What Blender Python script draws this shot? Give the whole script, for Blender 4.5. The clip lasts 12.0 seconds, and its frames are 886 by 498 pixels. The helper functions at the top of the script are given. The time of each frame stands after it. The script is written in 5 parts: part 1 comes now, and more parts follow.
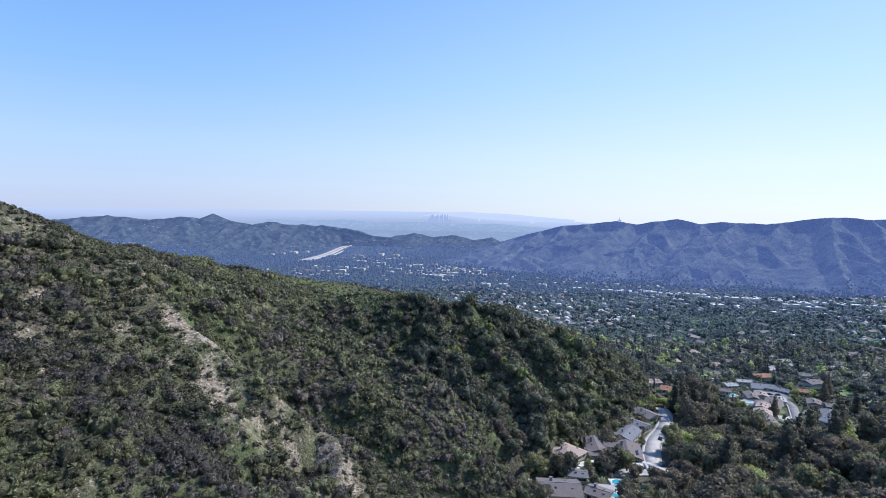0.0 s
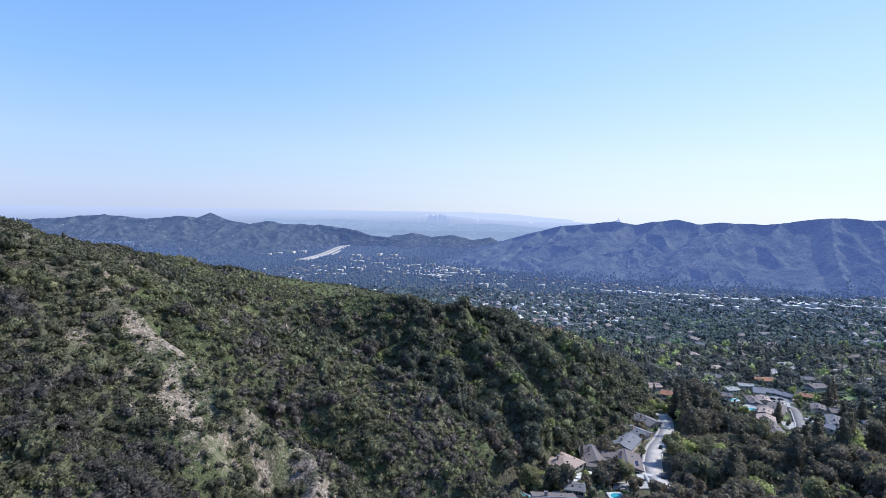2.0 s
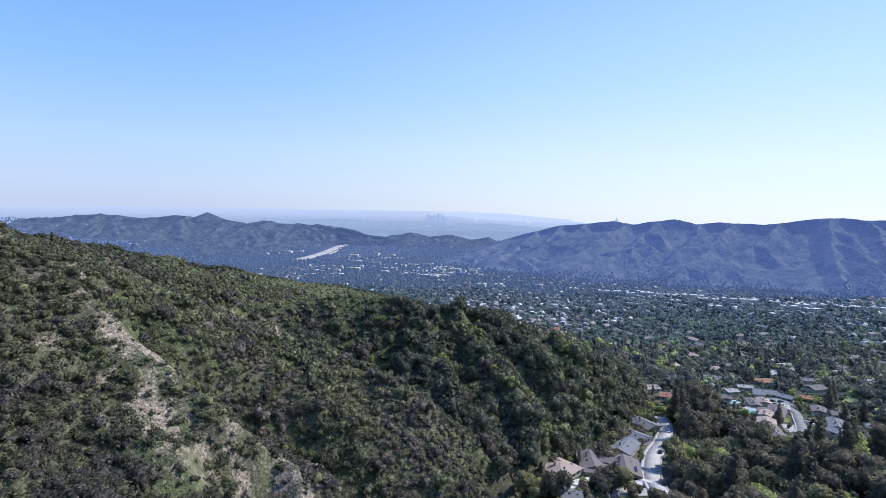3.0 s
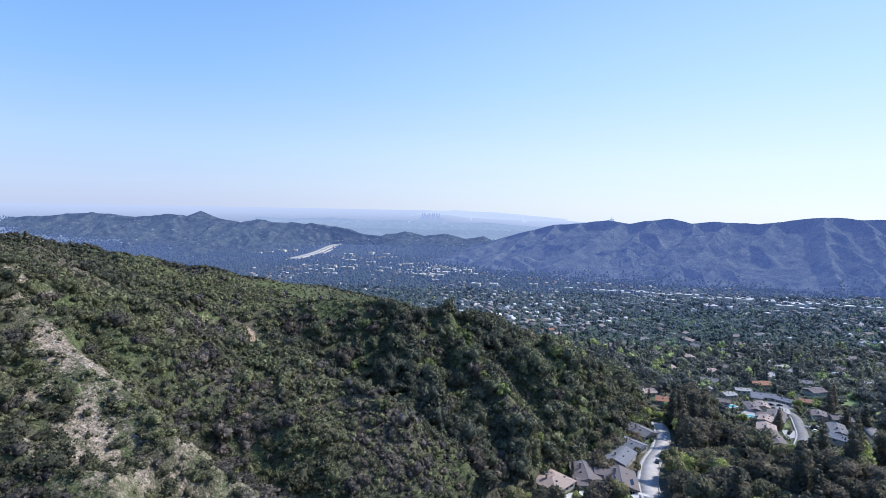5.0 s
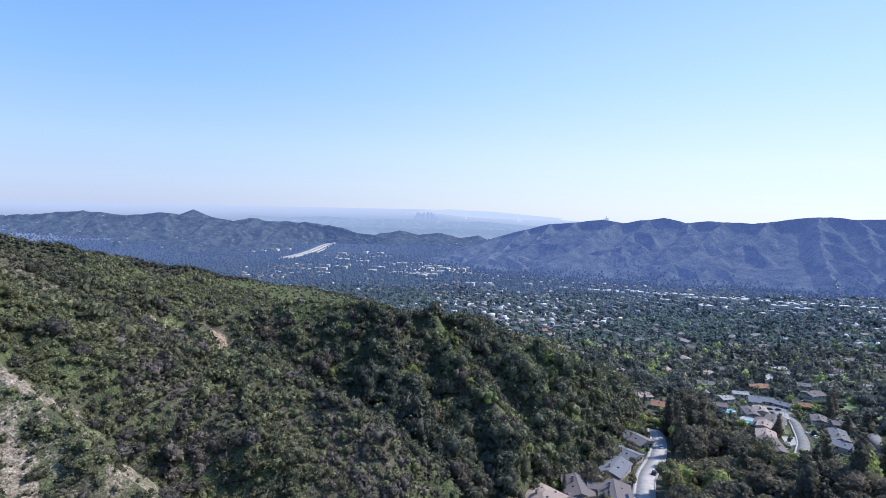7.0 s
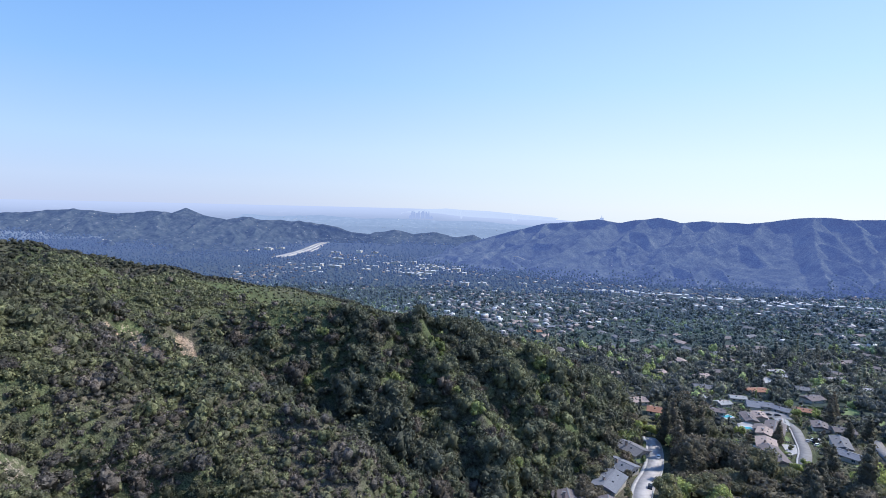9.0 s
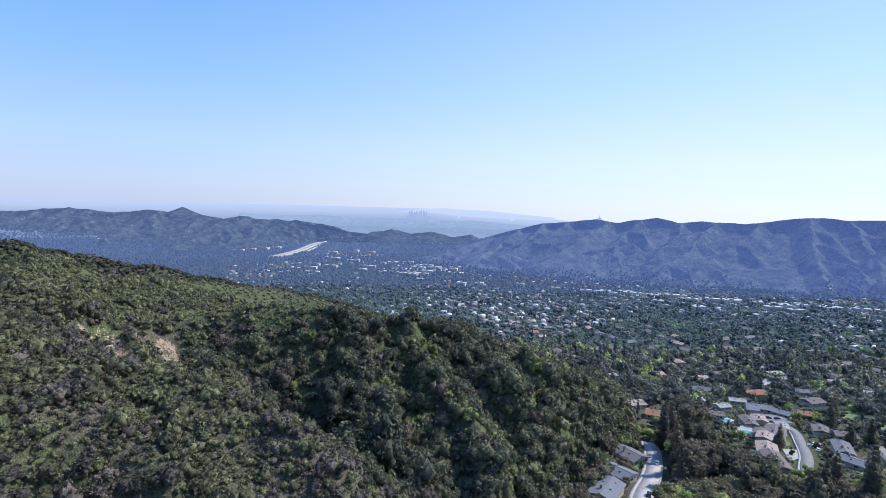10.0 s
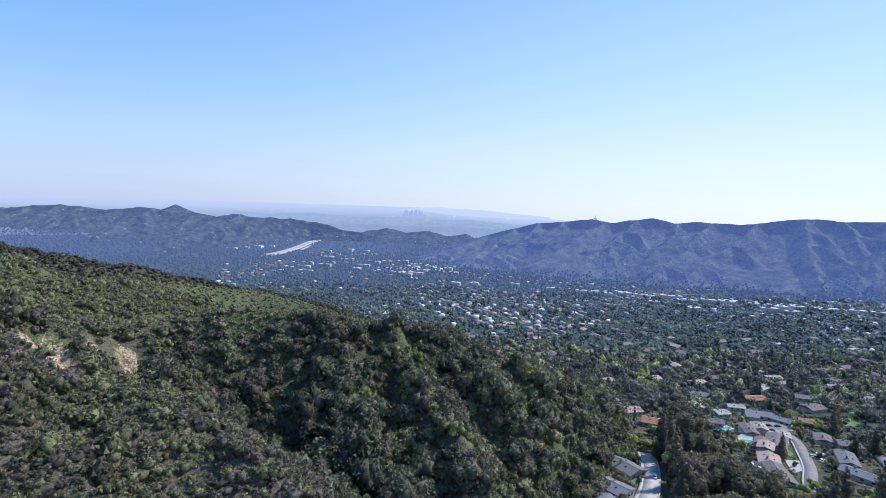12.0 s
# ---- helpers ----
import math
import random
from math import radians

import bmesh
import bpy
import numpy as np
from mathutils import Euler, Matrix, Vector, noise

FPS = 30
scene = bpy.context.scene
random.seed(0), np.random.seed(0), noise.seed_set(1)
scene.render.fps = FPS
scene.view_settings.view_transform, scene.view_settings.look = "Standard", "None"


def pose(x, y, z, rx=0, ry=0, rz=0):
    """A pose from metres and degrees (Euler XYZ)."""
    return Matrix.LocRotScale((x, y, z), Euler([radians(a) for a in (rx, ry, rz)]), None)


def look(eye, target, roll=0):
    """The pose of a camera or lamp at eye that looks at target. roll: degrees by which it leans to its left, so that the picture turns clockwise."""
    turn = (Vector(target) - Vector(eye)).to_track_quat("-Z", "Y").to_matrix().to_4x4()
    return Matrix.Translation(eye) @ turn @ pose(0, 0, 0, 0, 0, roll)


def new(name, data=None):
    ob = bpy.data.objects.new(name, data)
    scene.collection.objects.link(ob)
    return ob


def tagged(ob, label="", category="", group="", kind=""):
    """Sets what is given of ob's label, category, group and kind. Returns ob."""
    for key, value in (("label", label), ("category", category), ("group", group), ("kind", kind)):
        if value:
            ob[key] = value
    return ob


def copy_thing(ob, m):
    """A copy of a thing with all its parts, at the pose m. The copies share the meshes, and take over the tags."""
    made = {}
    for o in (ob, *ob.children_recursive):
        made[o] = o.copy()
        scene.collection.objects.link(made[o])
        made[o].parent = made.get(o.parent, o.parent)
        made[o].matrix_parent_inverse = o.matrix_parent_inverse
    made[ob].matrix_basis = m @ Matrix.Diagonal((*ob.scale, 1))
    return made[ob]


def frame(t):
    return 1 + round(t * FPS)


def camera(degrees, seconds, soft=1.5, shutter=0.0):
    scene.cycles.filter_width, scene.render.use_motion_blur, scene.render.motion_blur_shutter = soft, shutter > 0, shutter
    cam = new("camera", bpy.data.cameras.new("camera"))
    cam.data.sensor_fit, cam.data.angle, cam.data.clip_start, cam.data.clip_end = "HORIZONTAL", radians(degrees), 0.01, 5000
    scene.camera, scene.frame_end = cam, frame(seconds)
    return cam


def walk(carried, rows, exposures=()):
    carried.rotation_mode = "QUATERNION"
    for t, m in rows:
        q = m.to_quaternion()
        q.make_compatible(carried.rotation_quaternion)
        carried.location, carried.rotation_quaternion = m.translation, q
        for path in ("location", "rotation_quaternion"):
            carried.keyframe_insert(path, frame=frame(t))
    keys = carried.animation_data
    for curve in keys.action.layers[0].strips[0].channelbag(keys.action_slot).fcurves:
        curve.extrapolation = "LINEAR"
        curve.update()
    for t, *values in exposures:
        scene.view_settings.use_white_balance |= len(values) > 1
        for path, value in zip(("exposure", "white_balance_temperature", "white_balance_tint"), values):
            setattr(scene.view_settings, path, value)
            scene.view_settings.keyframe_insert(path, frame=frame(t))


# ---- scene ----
cam = camera(81.1, 12.0, 0.85)
PATH = [
    (0.0, 0.0, 0.0, 132.0, 85.465, -0.897, 0.071),
    (1.0, 1.67, 5.49, 131.67, 85.472, -0.983, 0.062),
    (2.0, 3.46, 11.36, 131.4, 85.452, -1.043, -0.049),
    (3.0, 5.39, 17.54, 131.16, 85.415, -1.088, -0.23),
    (4.0, 7.46, 23.98, 130.91, 85.37, -1.127, -0.457),
    (5.0, 9.67, 30.61, 130.62, 85.323, -1.167, -0.71),
    (6.0, 12.01, 37.4, 130.28, 85.278, -1.216, -0.971),
    (7.0, 14.44, 44.3, 129.91, 85.239, -1.278, -1.229),
    (8.0, 16.94, 51.29, 129.51, 85.205, -1.358, -1.476),
    (9.0, 19.44, 58.34, 129.13, 85.175, -1.461, -1.71),
    (10.0, 21.89, 65.43, 128.8, 85.145, -1.587, -1.932),
    (11.0, 24.22, 72.55, 128.58, 85.111, -1.739, -2.148),
    (12.0, 26.33, 79.69, 128.55, 85.064, -1.917, -2.368),
]
walk(cam, [(t, pose(*row)) for t, *row in PATH], [(0.0, 0.0, 6100, 10), (12.0, 0.0, 6100, 10)])

# ---- light ----
SUN_AZ, SUN_EL = 71.0, 43.0          # degrees clockwise from +y, degrees above the horizon
world = bpy.data.worlds.new("sky")
scene.world = world
world.use_nodes = True
wn = world.node_tree
for n in list(wn.nodes):
    wn.nodes.remove(n)
sky = wn.nodes.new("ShaderNodeTexSky")
sky.sky_type = "NISHITA"
sky.sun_disc = False
sky.sun_elevation, sky.sun_rotation = radians(SUN_EL), radians(SUN_AZ)
sky.altitude, sky.air_density, sky.dust_density, sky.ozone_density = 0.0, 1.0, 0.0, 4.0
# a thin veil of haze whitens the sky towards the horizon and towards the sun's side
coord = wn.nodes.new("ShaderNodeTexCoord")
split = wn.nodes.new("ShaderNodeSeparateXYZ")
wn.links.new(coord.outputs["Generated"], split.inputs[0])


def sky_ramp(stops, source):
    r = wn.nodes.new("ShaderNodeValToRGB")
    e = r.color_ramp.elements
    while len(e) > 1:
        e.remove(e[0])
    e[0].position, e[0].color = stops[0][0], (*stops[0][1], 1)
    for p, c in stops[1:]:
        e.new(p).color = (*c, 1)
    wn.links.new(source, r.inputs[0])
    return r.outputs[0]


def sky_mix(fac, one, two):
    n = wn.nodes.new("ShaderNodeMix")
    n.data_type = "RGBA"
    for sock, v in ((n.inputs["Factor"], fac), (n.inputs["A"], one), (n.inputs["B"], two)):
        if isinstance(v, float):
            sock.default_value = v
        else:
            wn.links.new(v, sock)
    return n.outputs["Result"]


cool = sky_ramp([(0.0, (0.50, 0.595, 0.86)), (0.035, (0.56, 0.67, 0.92)), (0.10, (0.52, 0.71, 0.97)), (0.22, (0.33, 0.59, 0.99)), (0.42, (0.17, 0.40, 0.97)), (1.0, (0.10, 0.25, 0.70))], split.outputs["Z"])
warm = sky_ramp([(0.0, (0.88, 0.95, 1.0)), (0.08, (0.86, 0.97, 1.0)), (0.22, (0.62, 0.86, 1.0)), (0.42, (0.40, 0.65, 1.0)), (1.0, (0.14, 0.30, 0.75))], split.outputs["Z"])
side = wn.nodes.new("ShaderNodeVectorMath")
side.operation = "DOT_PRODUCT"
wn.links.new(coord.outputs["Generated"], side.inputs[0])
side.inputs[1].default_value = (math.sin(radians(SUN_AZ)), math.cos(radians(SUN_AZ)), 0.0)
sunward = wn.nodes.new("ShaderNodeMapRange")
sunward.interpolation_type = "SMOOTHSTEP"
sunward.inputs["From Min"].default_value, sunward.inputs["From Max"].default_value = -0.35, 1.0
wn.links.new(side.outputs["Value"], sunward.inputs["Value"])
veil = sky_mix(sunward.outputs[0], cool, warm)
dim = wn.nodes.new("ShaderNodeVectorMath")
dim.operation = "SCALE"
dim.inputs["Scale"].default_value = 0.14
wn.links.new(sky.outputs[0], dim.inputs[0])
bg = wn.nodes.new("ShaderNodeBackground")
bg.inputs["Strength"].default_value = 1.0
wout = wn.nodes.new("ShaderNodeOutputWorld")
wn.links.new(sky_mix(0.85, dim.outputs[0], veil), bg.inputs[0])
wn.links.new(bg.outputs[0], wout.inputs[0])

sun_data = bpy.data.lights.new("sun", "SUN")
sun_data.energy, sun_data.angle, sun_data.color = 5.0, radians(0.53), (1.0, 0.95, 0.88)
az, el = radians(SUN_AZ), radians(SUN_EL)
sun_way = Vector((math.sin(az) * math.cos(el), math.cos(az) * math.cos(el), math.sin(el)))
sun = new("sun", sun_data)
sun.matrix_world = look(sun_way * 500, (0, 0, 0))


# ---- materials ----
def node_mat(name):
    m = bpy.data.materials.new(name)
    m.use_nodes = True
    nt = m.node_tree
    return m, nt, nt.nodes["Principled BSDF"]


def add(nt, kind, **values):
    n = nt.nodes.new(kind)
    for k, v in values.items():
        n.inputs[k.replace("_", " ")].default_value = v
    return n


def ramp(nt, stops, source):
    r = nt.nodes.new("ShaderNodeValToRGB")
    e = r.color_ramp.elements
    while len(e) > 1:
        e.remove(e[0])
    e[0].position, e[0].color = stops[0][0], (*stops[0][1], 1)
    for p, c in stops[1:]:
        e.new(p).color = (*c, 1)
    nt.links.new(source, r.inputs[0])
    return r.outputs[0]


def mix(nt, fac, a, b, how="MIX"):
    n = nt.nodes.new("ShaderNodeMix")
    n.data_type, n.blend_type = "RGBA", how
    for sock, v in ((n.inputs["Factor"], fac), (n.inputs["A"], a), (n.inputs["B"], b)):
        if isinstance(v, (int, float)):
            sock.default_value = v
        elif isinstance(v, tuple):
            sock.default_value = (*v, 1)
        else:
            nt.links.new(v, sock)
    return n.outputs["Result"]


def ground_noise(nt, scale, detail=4.0, rough=0.6):
    """Noise in world metres."""
    g = nt.nodes.new("ShaderNodeNewGeometry")
    n = add(nt, "ShaderNodeTexNoise", Scale=scale, Detail=detail, Roughness=rough)
    nt.links.new(g.outputs["Position"], n.inputs["Vector"])
    return n.outputs["Fac"]


def plain_mat(name, colour, rough=0.8, spread=0.18, scale=0.9, bump=0.0, metal=0.0, per_object=0.0):
    m, nt, p = node_mat(name)
    f = ground_noise(nt, scale, 6.0)
    dark = tuple(c * (1 - spread) for c in colour)
    light = tuple(min(1, c * (1 + spread)) for c in colour)
    col = ramp(nt, [(0.3, dark), (0.7, light)], f)
    if per_object:
        info = nt.nodes.new("ShaderNodeObjectInfo")
        r = ramp(nt, [(0, (1 - per_object,) * 3), (1, (1 + per_object,) * 3)], info.outputs["Random"])
        col = mix(nt, 1.0, col, r, "MULTIPLY")
    nt.links.new(col, p.inputs["Base Color"])
    p.inputs["Roughness"].default_value, p.inputs["Metallic"].default_value = rough, metal
    p.inputs["Specular IOR Level"].default_value = 0.25
    if bump:
        b = add(nt, "ShaderNodeBump", Strength=bump, Distance=0.05)
        nt.links.new(f, b.inputs["Height"])
        nt.links.new(b.outputs[0], p.inputs["Normal"])
    return m


def leaf_mat(name, stops, use_attr=True, island=0.35, through_light=0.3, grain=1.5, depth=0.5, strong=1.0, relief=0.9):
    """Foliage: the plant's own tint picks its hue, every leaf clump varies a little, twigs and gaps give grain."""
    m, nt, p = node_mat(name)
    if use_attr:
        a = nt.nodes.new("ShaderNodeAttribute")
        a.attribute_name = "tint"
        src = a.outputs["Fac"]
    else:
        src = nt.nodes.new("ShaderNodeObjectInfo").outputs["Random"]
    col = ramp(nt, stops, src)
    g = nt.nodes.new("ShaderNodeNewGeometry")
    v = ramp(nt, [(0, (1 - island,) * 3), (1, (1 + island,) * 3)], g.outputs["Random Per Island"])
    col = mix(nt, 1.0, col, v, "MULTIPLY")
    if grain:
        f = ground_noise(nt, grain, 5.0, 0.75)
        col = mix(nt, 1.0, col, ramp(nt, [(0.34, (1 - 0.6 * strong,) * 3), (0.52, (1.0, 1.0, 1.0)), (0.68, (1 + 0.55 * strong,) * 3)], f), "MULTIPLY")
        b = add(nt, "ShaderNodeBump", Strength=relief, Distance=depth)
        nt.links.new(f, b.inputs["Height"])
        nt.links.new(b.outputs[0], p.inputs["Normal"])
    nt.links.new(col, p.inputs["Base Color"])
    p.inputs["Roughness"].default_value = 0.65
    p.inputs["Specular IOR Level"].default_value = 0.2
    if through_light:
        tr = nt.nodes.new("ShaderNodeBsdfTranslucent")
        nt.links.new(col, tr.inputs[0])
        mx = nt.nodes.new("ShaderNodeMixShader")
        mx.inputs[0].default_value = through_light
        nt.links.new(p.outputs[0], mx.inputs[1])
        nt.links.new(tr.outputs[0], mx.inputs[2])
        nt.links.new(mx.outputs[0], nt.nodes["Material Output"].inputs[0])
    return m


def distance_mat(name, stops, air, share, scale, detail=6.0, air_far=None, speck=0.0):
    """The far backdrop: woods and slopes, with the haze of miles of air added as emission."""
    m, nt, p = node_mat(name)
    f = ground_noise(nt, scale, detail, 0.65)
    col = ramp(nt, stops, f)
    if speck:
        col = mix(nt, 1.0, col, ramp(nt, [(0.36, (0.55, 0.55, 0.55)), (0.5, (1.0, 1.0, 1.0)), (0.66, (1.5, 1.5, 1.5))], ground_noise(nt, speck, 3.0, 0.7)), "MULTIPLY")
    nt.links.new(col, p.inputs["Base Color"])
    p.inputs["Roughness"].default_value = 0.95
    p.inputs["Specular IOR Level"].default_value = 0.0
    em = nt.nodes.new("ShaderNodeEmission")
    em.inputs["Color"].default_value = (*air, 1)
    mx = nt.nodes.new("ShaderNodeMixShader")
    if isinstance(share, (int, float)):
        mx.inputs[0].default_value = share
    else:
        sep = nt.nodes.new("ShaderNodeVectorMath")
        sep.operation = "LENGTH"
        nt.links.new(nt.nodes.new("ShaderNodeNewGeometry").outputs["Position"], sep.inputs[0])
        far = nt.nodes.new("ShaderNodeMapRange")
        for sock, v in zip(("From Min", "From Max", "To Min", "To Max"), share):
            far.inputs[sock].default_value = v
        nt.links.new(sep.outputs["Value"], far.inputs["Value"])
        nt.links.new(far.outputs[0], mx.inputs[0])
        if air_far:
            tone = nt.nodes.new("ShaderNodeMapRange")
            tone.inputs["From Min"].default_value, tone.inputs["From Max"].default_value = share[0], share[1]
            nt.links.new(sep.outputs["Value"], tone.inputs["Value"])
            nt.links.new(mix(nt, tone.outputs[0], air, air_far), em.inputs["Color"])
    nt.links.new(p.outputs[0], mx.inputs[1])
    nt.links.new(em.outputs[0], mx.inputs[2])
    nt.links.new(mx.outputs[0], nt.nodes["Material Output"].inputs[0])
    return m


SHRUB = leaf_mat("chaparral_leaves", [(0.0, (0.086, 0.086, 0.061)), (0.25, (0.126, 0.125, 0.081)), (0.5, (0.173, 0.173, 0.100)), (0.66, (0.240, 0.245, 0.120)),
                                      (0.72, (0.114, 0.103, 0.090)), (0.88, (0.162, 0.143, 0.124)), (1.0, (0.225, 0.185, 0.152))], grain=2.6, depth=0.3, strong=1.0, island=0.5)
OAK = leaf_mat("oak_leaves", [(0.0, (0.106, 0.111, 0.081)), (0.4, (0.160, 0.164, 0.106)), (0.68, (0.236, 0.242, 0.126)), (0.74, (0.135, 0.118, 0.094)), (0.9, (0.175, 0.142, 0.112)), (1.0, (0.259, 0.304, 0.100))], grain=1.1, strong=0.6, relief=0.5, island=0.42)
# leaf colours greyed and blued a little, to stand for the air between
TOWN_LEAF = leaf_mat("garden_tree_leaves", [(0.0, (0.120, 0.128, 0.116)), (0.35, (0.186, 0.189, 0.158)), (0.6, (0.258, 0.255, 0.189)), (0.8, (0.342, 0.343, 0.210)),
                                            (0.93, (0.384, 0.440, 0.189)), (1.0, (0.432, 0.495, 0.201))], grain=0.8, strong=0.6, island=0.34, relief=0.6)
# haze is put into these leaf colours; from 0.51 on they are bluest
FAR_LEAF = leaf_mat("hazed_valley_leaves", [(0.0, (0.083, 0.111, 0.118)), (0.22, (0.149, 0.184, 0.177)), (0.40, (0.237, 0.292, 0.223)), (0.49, (0.330, 0.421, 0.223)), (0.51, (0.115, 0.157, 0.195)), (0.72, (0.199, 0.251, 0.285)), (0.92, (0.287, 0.350, 0.352)), (1.0, (0.375, 0.455, 0.369))],
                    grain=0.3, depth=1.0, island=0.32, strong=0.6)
BARK = plain_mat("bark", (0.12, 0.09, 0.065), 0.9, 0.3, 3.0)
ASPHALT = plain_mat("worn_asphalt", (0.43, 0.398, 0.38), 0.9, 0.18, 0.35, 0.1)
OLD_ASPHALT = plain_mat("darker_asphalt", (0.225, 0.213, 0.21), 0.9, 0.2, 0.35, 0.1)
PAVING = plain_mat("pavement_concrete", (0.40, 0.382, 0.365), 0.9, 0.15, 0.6)
CONCRETE = plain_mat("pale_concrete", (0.60, 0.57, 0.53), 0.9, 0.12, 0.6)
FREEWAY = plain_mat("freeway_concrete", (0.42, 0.40, 0.39), 0.9, 0.1, 0.03)
LAWN = plain_mat("lawn_grass", (0.17, 0.215, 0.085), 0.9, 0.25, 0.6)
STUCCO = plain_mat("stucco", (0.55, 0.50, 0.43), 0.9, 0.12, 0.5, per_object=0.2)
GLASS, _nt, _p = node_mat("window_glass")
_p.inputs["Base Color"].default_value, _p.inputs["Roughness"].default_value = (0.03, 0.04, 0.05, 1), 0.08
WATER, _nt, _p = node_mat("pool_water")
_p.inputs["Base Color"].default_value, _p.inputs["Roughness"].default_value = (0.06, 0.36, 0.42, 1), 0.08
TRIMW = plain_mat("white_trim", (0.75, 0.74, 0.72), 0.6, 0.06)
ROOFS = {k: plain_mat("roof_" + k, c, 0.9, 0.2, 1.6, 0.3) for k, c in dict(
    brown=(0.190, 0.158, 0.150), grey=(0.185, 0.178, 0.182), tan=(0.39, 0.300, 0.255), slate=(0.20, 0.205, 0.225),
    red=(0.34, 0.17, 0.11), pale=(0.36, 0.35, 0.335)).items()}


def ground_mat():
    m, nt, p = node_mat("hill_soil_and_grass")
    a = nt.nodes.new("ShaderNodeAttribute")
    a.attribute_name = "bare"
    big, mid, fine = ground_noise(nt, 0.02, 5), ground_noise(nt, 0.12, 5), ground_noise(nt, 1.1, 6)
    grass = ramp(nt, [(0.3, (0.068, 0.074, 0.044)), (0.52, (0.096, 0.110, 0.056)), (0.70, (0.132, 0.160, 0.068))], mid)
    dry = ramp(nt, [(0.3, (0.098, 0.084, 0.066)), (0.7, (0.170, 0.146, 0.113))], fine)
    base = mix(nt, ramp(nt, [(0.42, (0, 0, 0)), (0.62, (1, 1, 1))], big), grass, dry)
    dirt = ramp(nt, [(0.3, (0.20, 0.16, 0.12)), (0.55, (0.33, 0.27, 0.215)), (0.75, (0.48, 0.42, 0.36))], fine)
    edge = nt.nodes.new("ShaderNodeMath")
    edge.operation = "MULTIPLY_ADD"
    nt.links.new(a.outputs["Fac"], edge.inputs[0])
    edge.inputs[1].default_value = 1.0
    off = nt.nodes.new("ShaderNodeMath")
    off.operation = "MULTIPLY_ADD"
    nt.links.new(ground_noise(nt, 0.9, 7, 0.8), off.inputs[0])
    off.inputs[1].default_value, off.inputs[2].default_value = 3.0, -1.55
    nt.links.new(off.outputs[0], edge.inputs[2])
    clay = nt.nodes.new("ShaderNodeAttribute")
    clay.attribute_name = "clay"
    dirt = mix(nt, clay.outputs["Fac"], dirt, ramp(nt, [(0.3, (0.30, 0.19, 0.12)), (0.5, (0.46, 0.33, 0.23)), (0.7, (0.60, 0.48, 0.36))], mid))
    col = mix(nt, ramp(nt, [(0.40, (0, 0, 0)), (0.62, (1, 1, 1))], edge.outputs[0]), base, dirt)
    v = mix(nt, 0.8, col, ramp(nt, [(0.35, (0.35, 0.35, 0.35)), (0.65, (1.35, 1.35, 1.35))], ground_noise(nt, 0.7, 8, 0.75)), "MULTIPLY")
    v = mix(nt, 0.85, v, ramp(nt, [(0.38, (0.30, 0.30, 0.30)), (0.5, (1.0, 1.0, 1.0)), (0.62, (1.6, 1.6, 1.6))], ground_noise(nt, 2.4, 4, 0.8)), "MULTIPLY")
    lush = nt.nodes.new("ShaderNodeAttribute")
    lush.attribute_name = "lush"
    v = mix(nt, lush.outputs["Fac"], v, ramp(nt, [(0.38, (0.06, 0.075, 0.035)), (0.5, (0.125, 0.148, 0.062)), (0.62, (0.20, 0.225, 0.095))], ground_noise(nt, 2.0, 5, 0.8)))
    nt.links.new(v, p.inputs["Base Color"])
    p.inputs["Roughness"].default_value = 0.95
    p.inputs["Specular IOR Level"].default_value = 0.1
    b = add(nt, "ShaderNodeBump", Strength=0.9, Distance=0.6)
    nt.links.new(fine, b.inputs["Height"])
    nt.links.new(b.outputs[0], p.inputs["Normal"])
    return m


GROUND = ground_mat()
# the colour after the stops is haze, given off by the surface itself
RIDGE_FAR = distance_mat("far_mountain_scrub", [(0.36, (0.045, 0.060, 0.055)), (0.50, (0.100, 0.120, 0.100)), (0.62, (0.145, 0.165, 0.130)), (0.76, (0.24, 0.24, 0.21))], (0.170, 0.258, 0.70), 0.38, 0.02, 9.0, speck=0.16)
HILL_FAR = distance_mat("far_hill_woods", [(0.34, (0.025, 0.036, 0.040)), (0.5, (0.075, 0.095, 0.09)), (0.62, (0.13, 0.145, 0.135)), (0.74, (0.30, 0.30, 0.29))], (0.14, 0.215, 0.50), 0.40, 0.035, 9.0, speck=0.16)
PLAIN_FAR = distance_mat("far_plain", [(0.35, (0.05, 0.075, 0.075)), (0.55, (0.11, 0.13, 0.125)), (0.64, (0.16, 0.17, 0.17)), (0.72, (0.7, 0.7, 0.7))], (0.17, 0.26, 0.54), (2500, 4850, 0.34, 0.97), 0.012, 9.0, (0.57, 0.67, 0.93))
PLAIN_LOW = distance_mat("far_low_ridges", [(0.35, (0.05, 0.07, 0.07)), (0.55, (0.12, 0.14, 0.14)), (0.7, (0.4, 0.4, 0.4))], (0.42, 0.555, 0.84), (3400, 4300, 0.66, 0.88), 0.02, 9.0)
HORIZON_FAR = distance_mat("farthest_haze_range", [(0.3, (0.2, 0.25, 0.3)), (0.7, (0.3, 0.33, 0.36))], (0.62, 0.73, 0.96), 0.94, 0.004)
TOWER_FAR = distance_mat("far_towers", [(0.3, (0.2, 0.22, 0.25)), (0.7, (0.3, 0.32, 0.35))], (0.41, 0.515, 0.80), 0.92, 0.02)


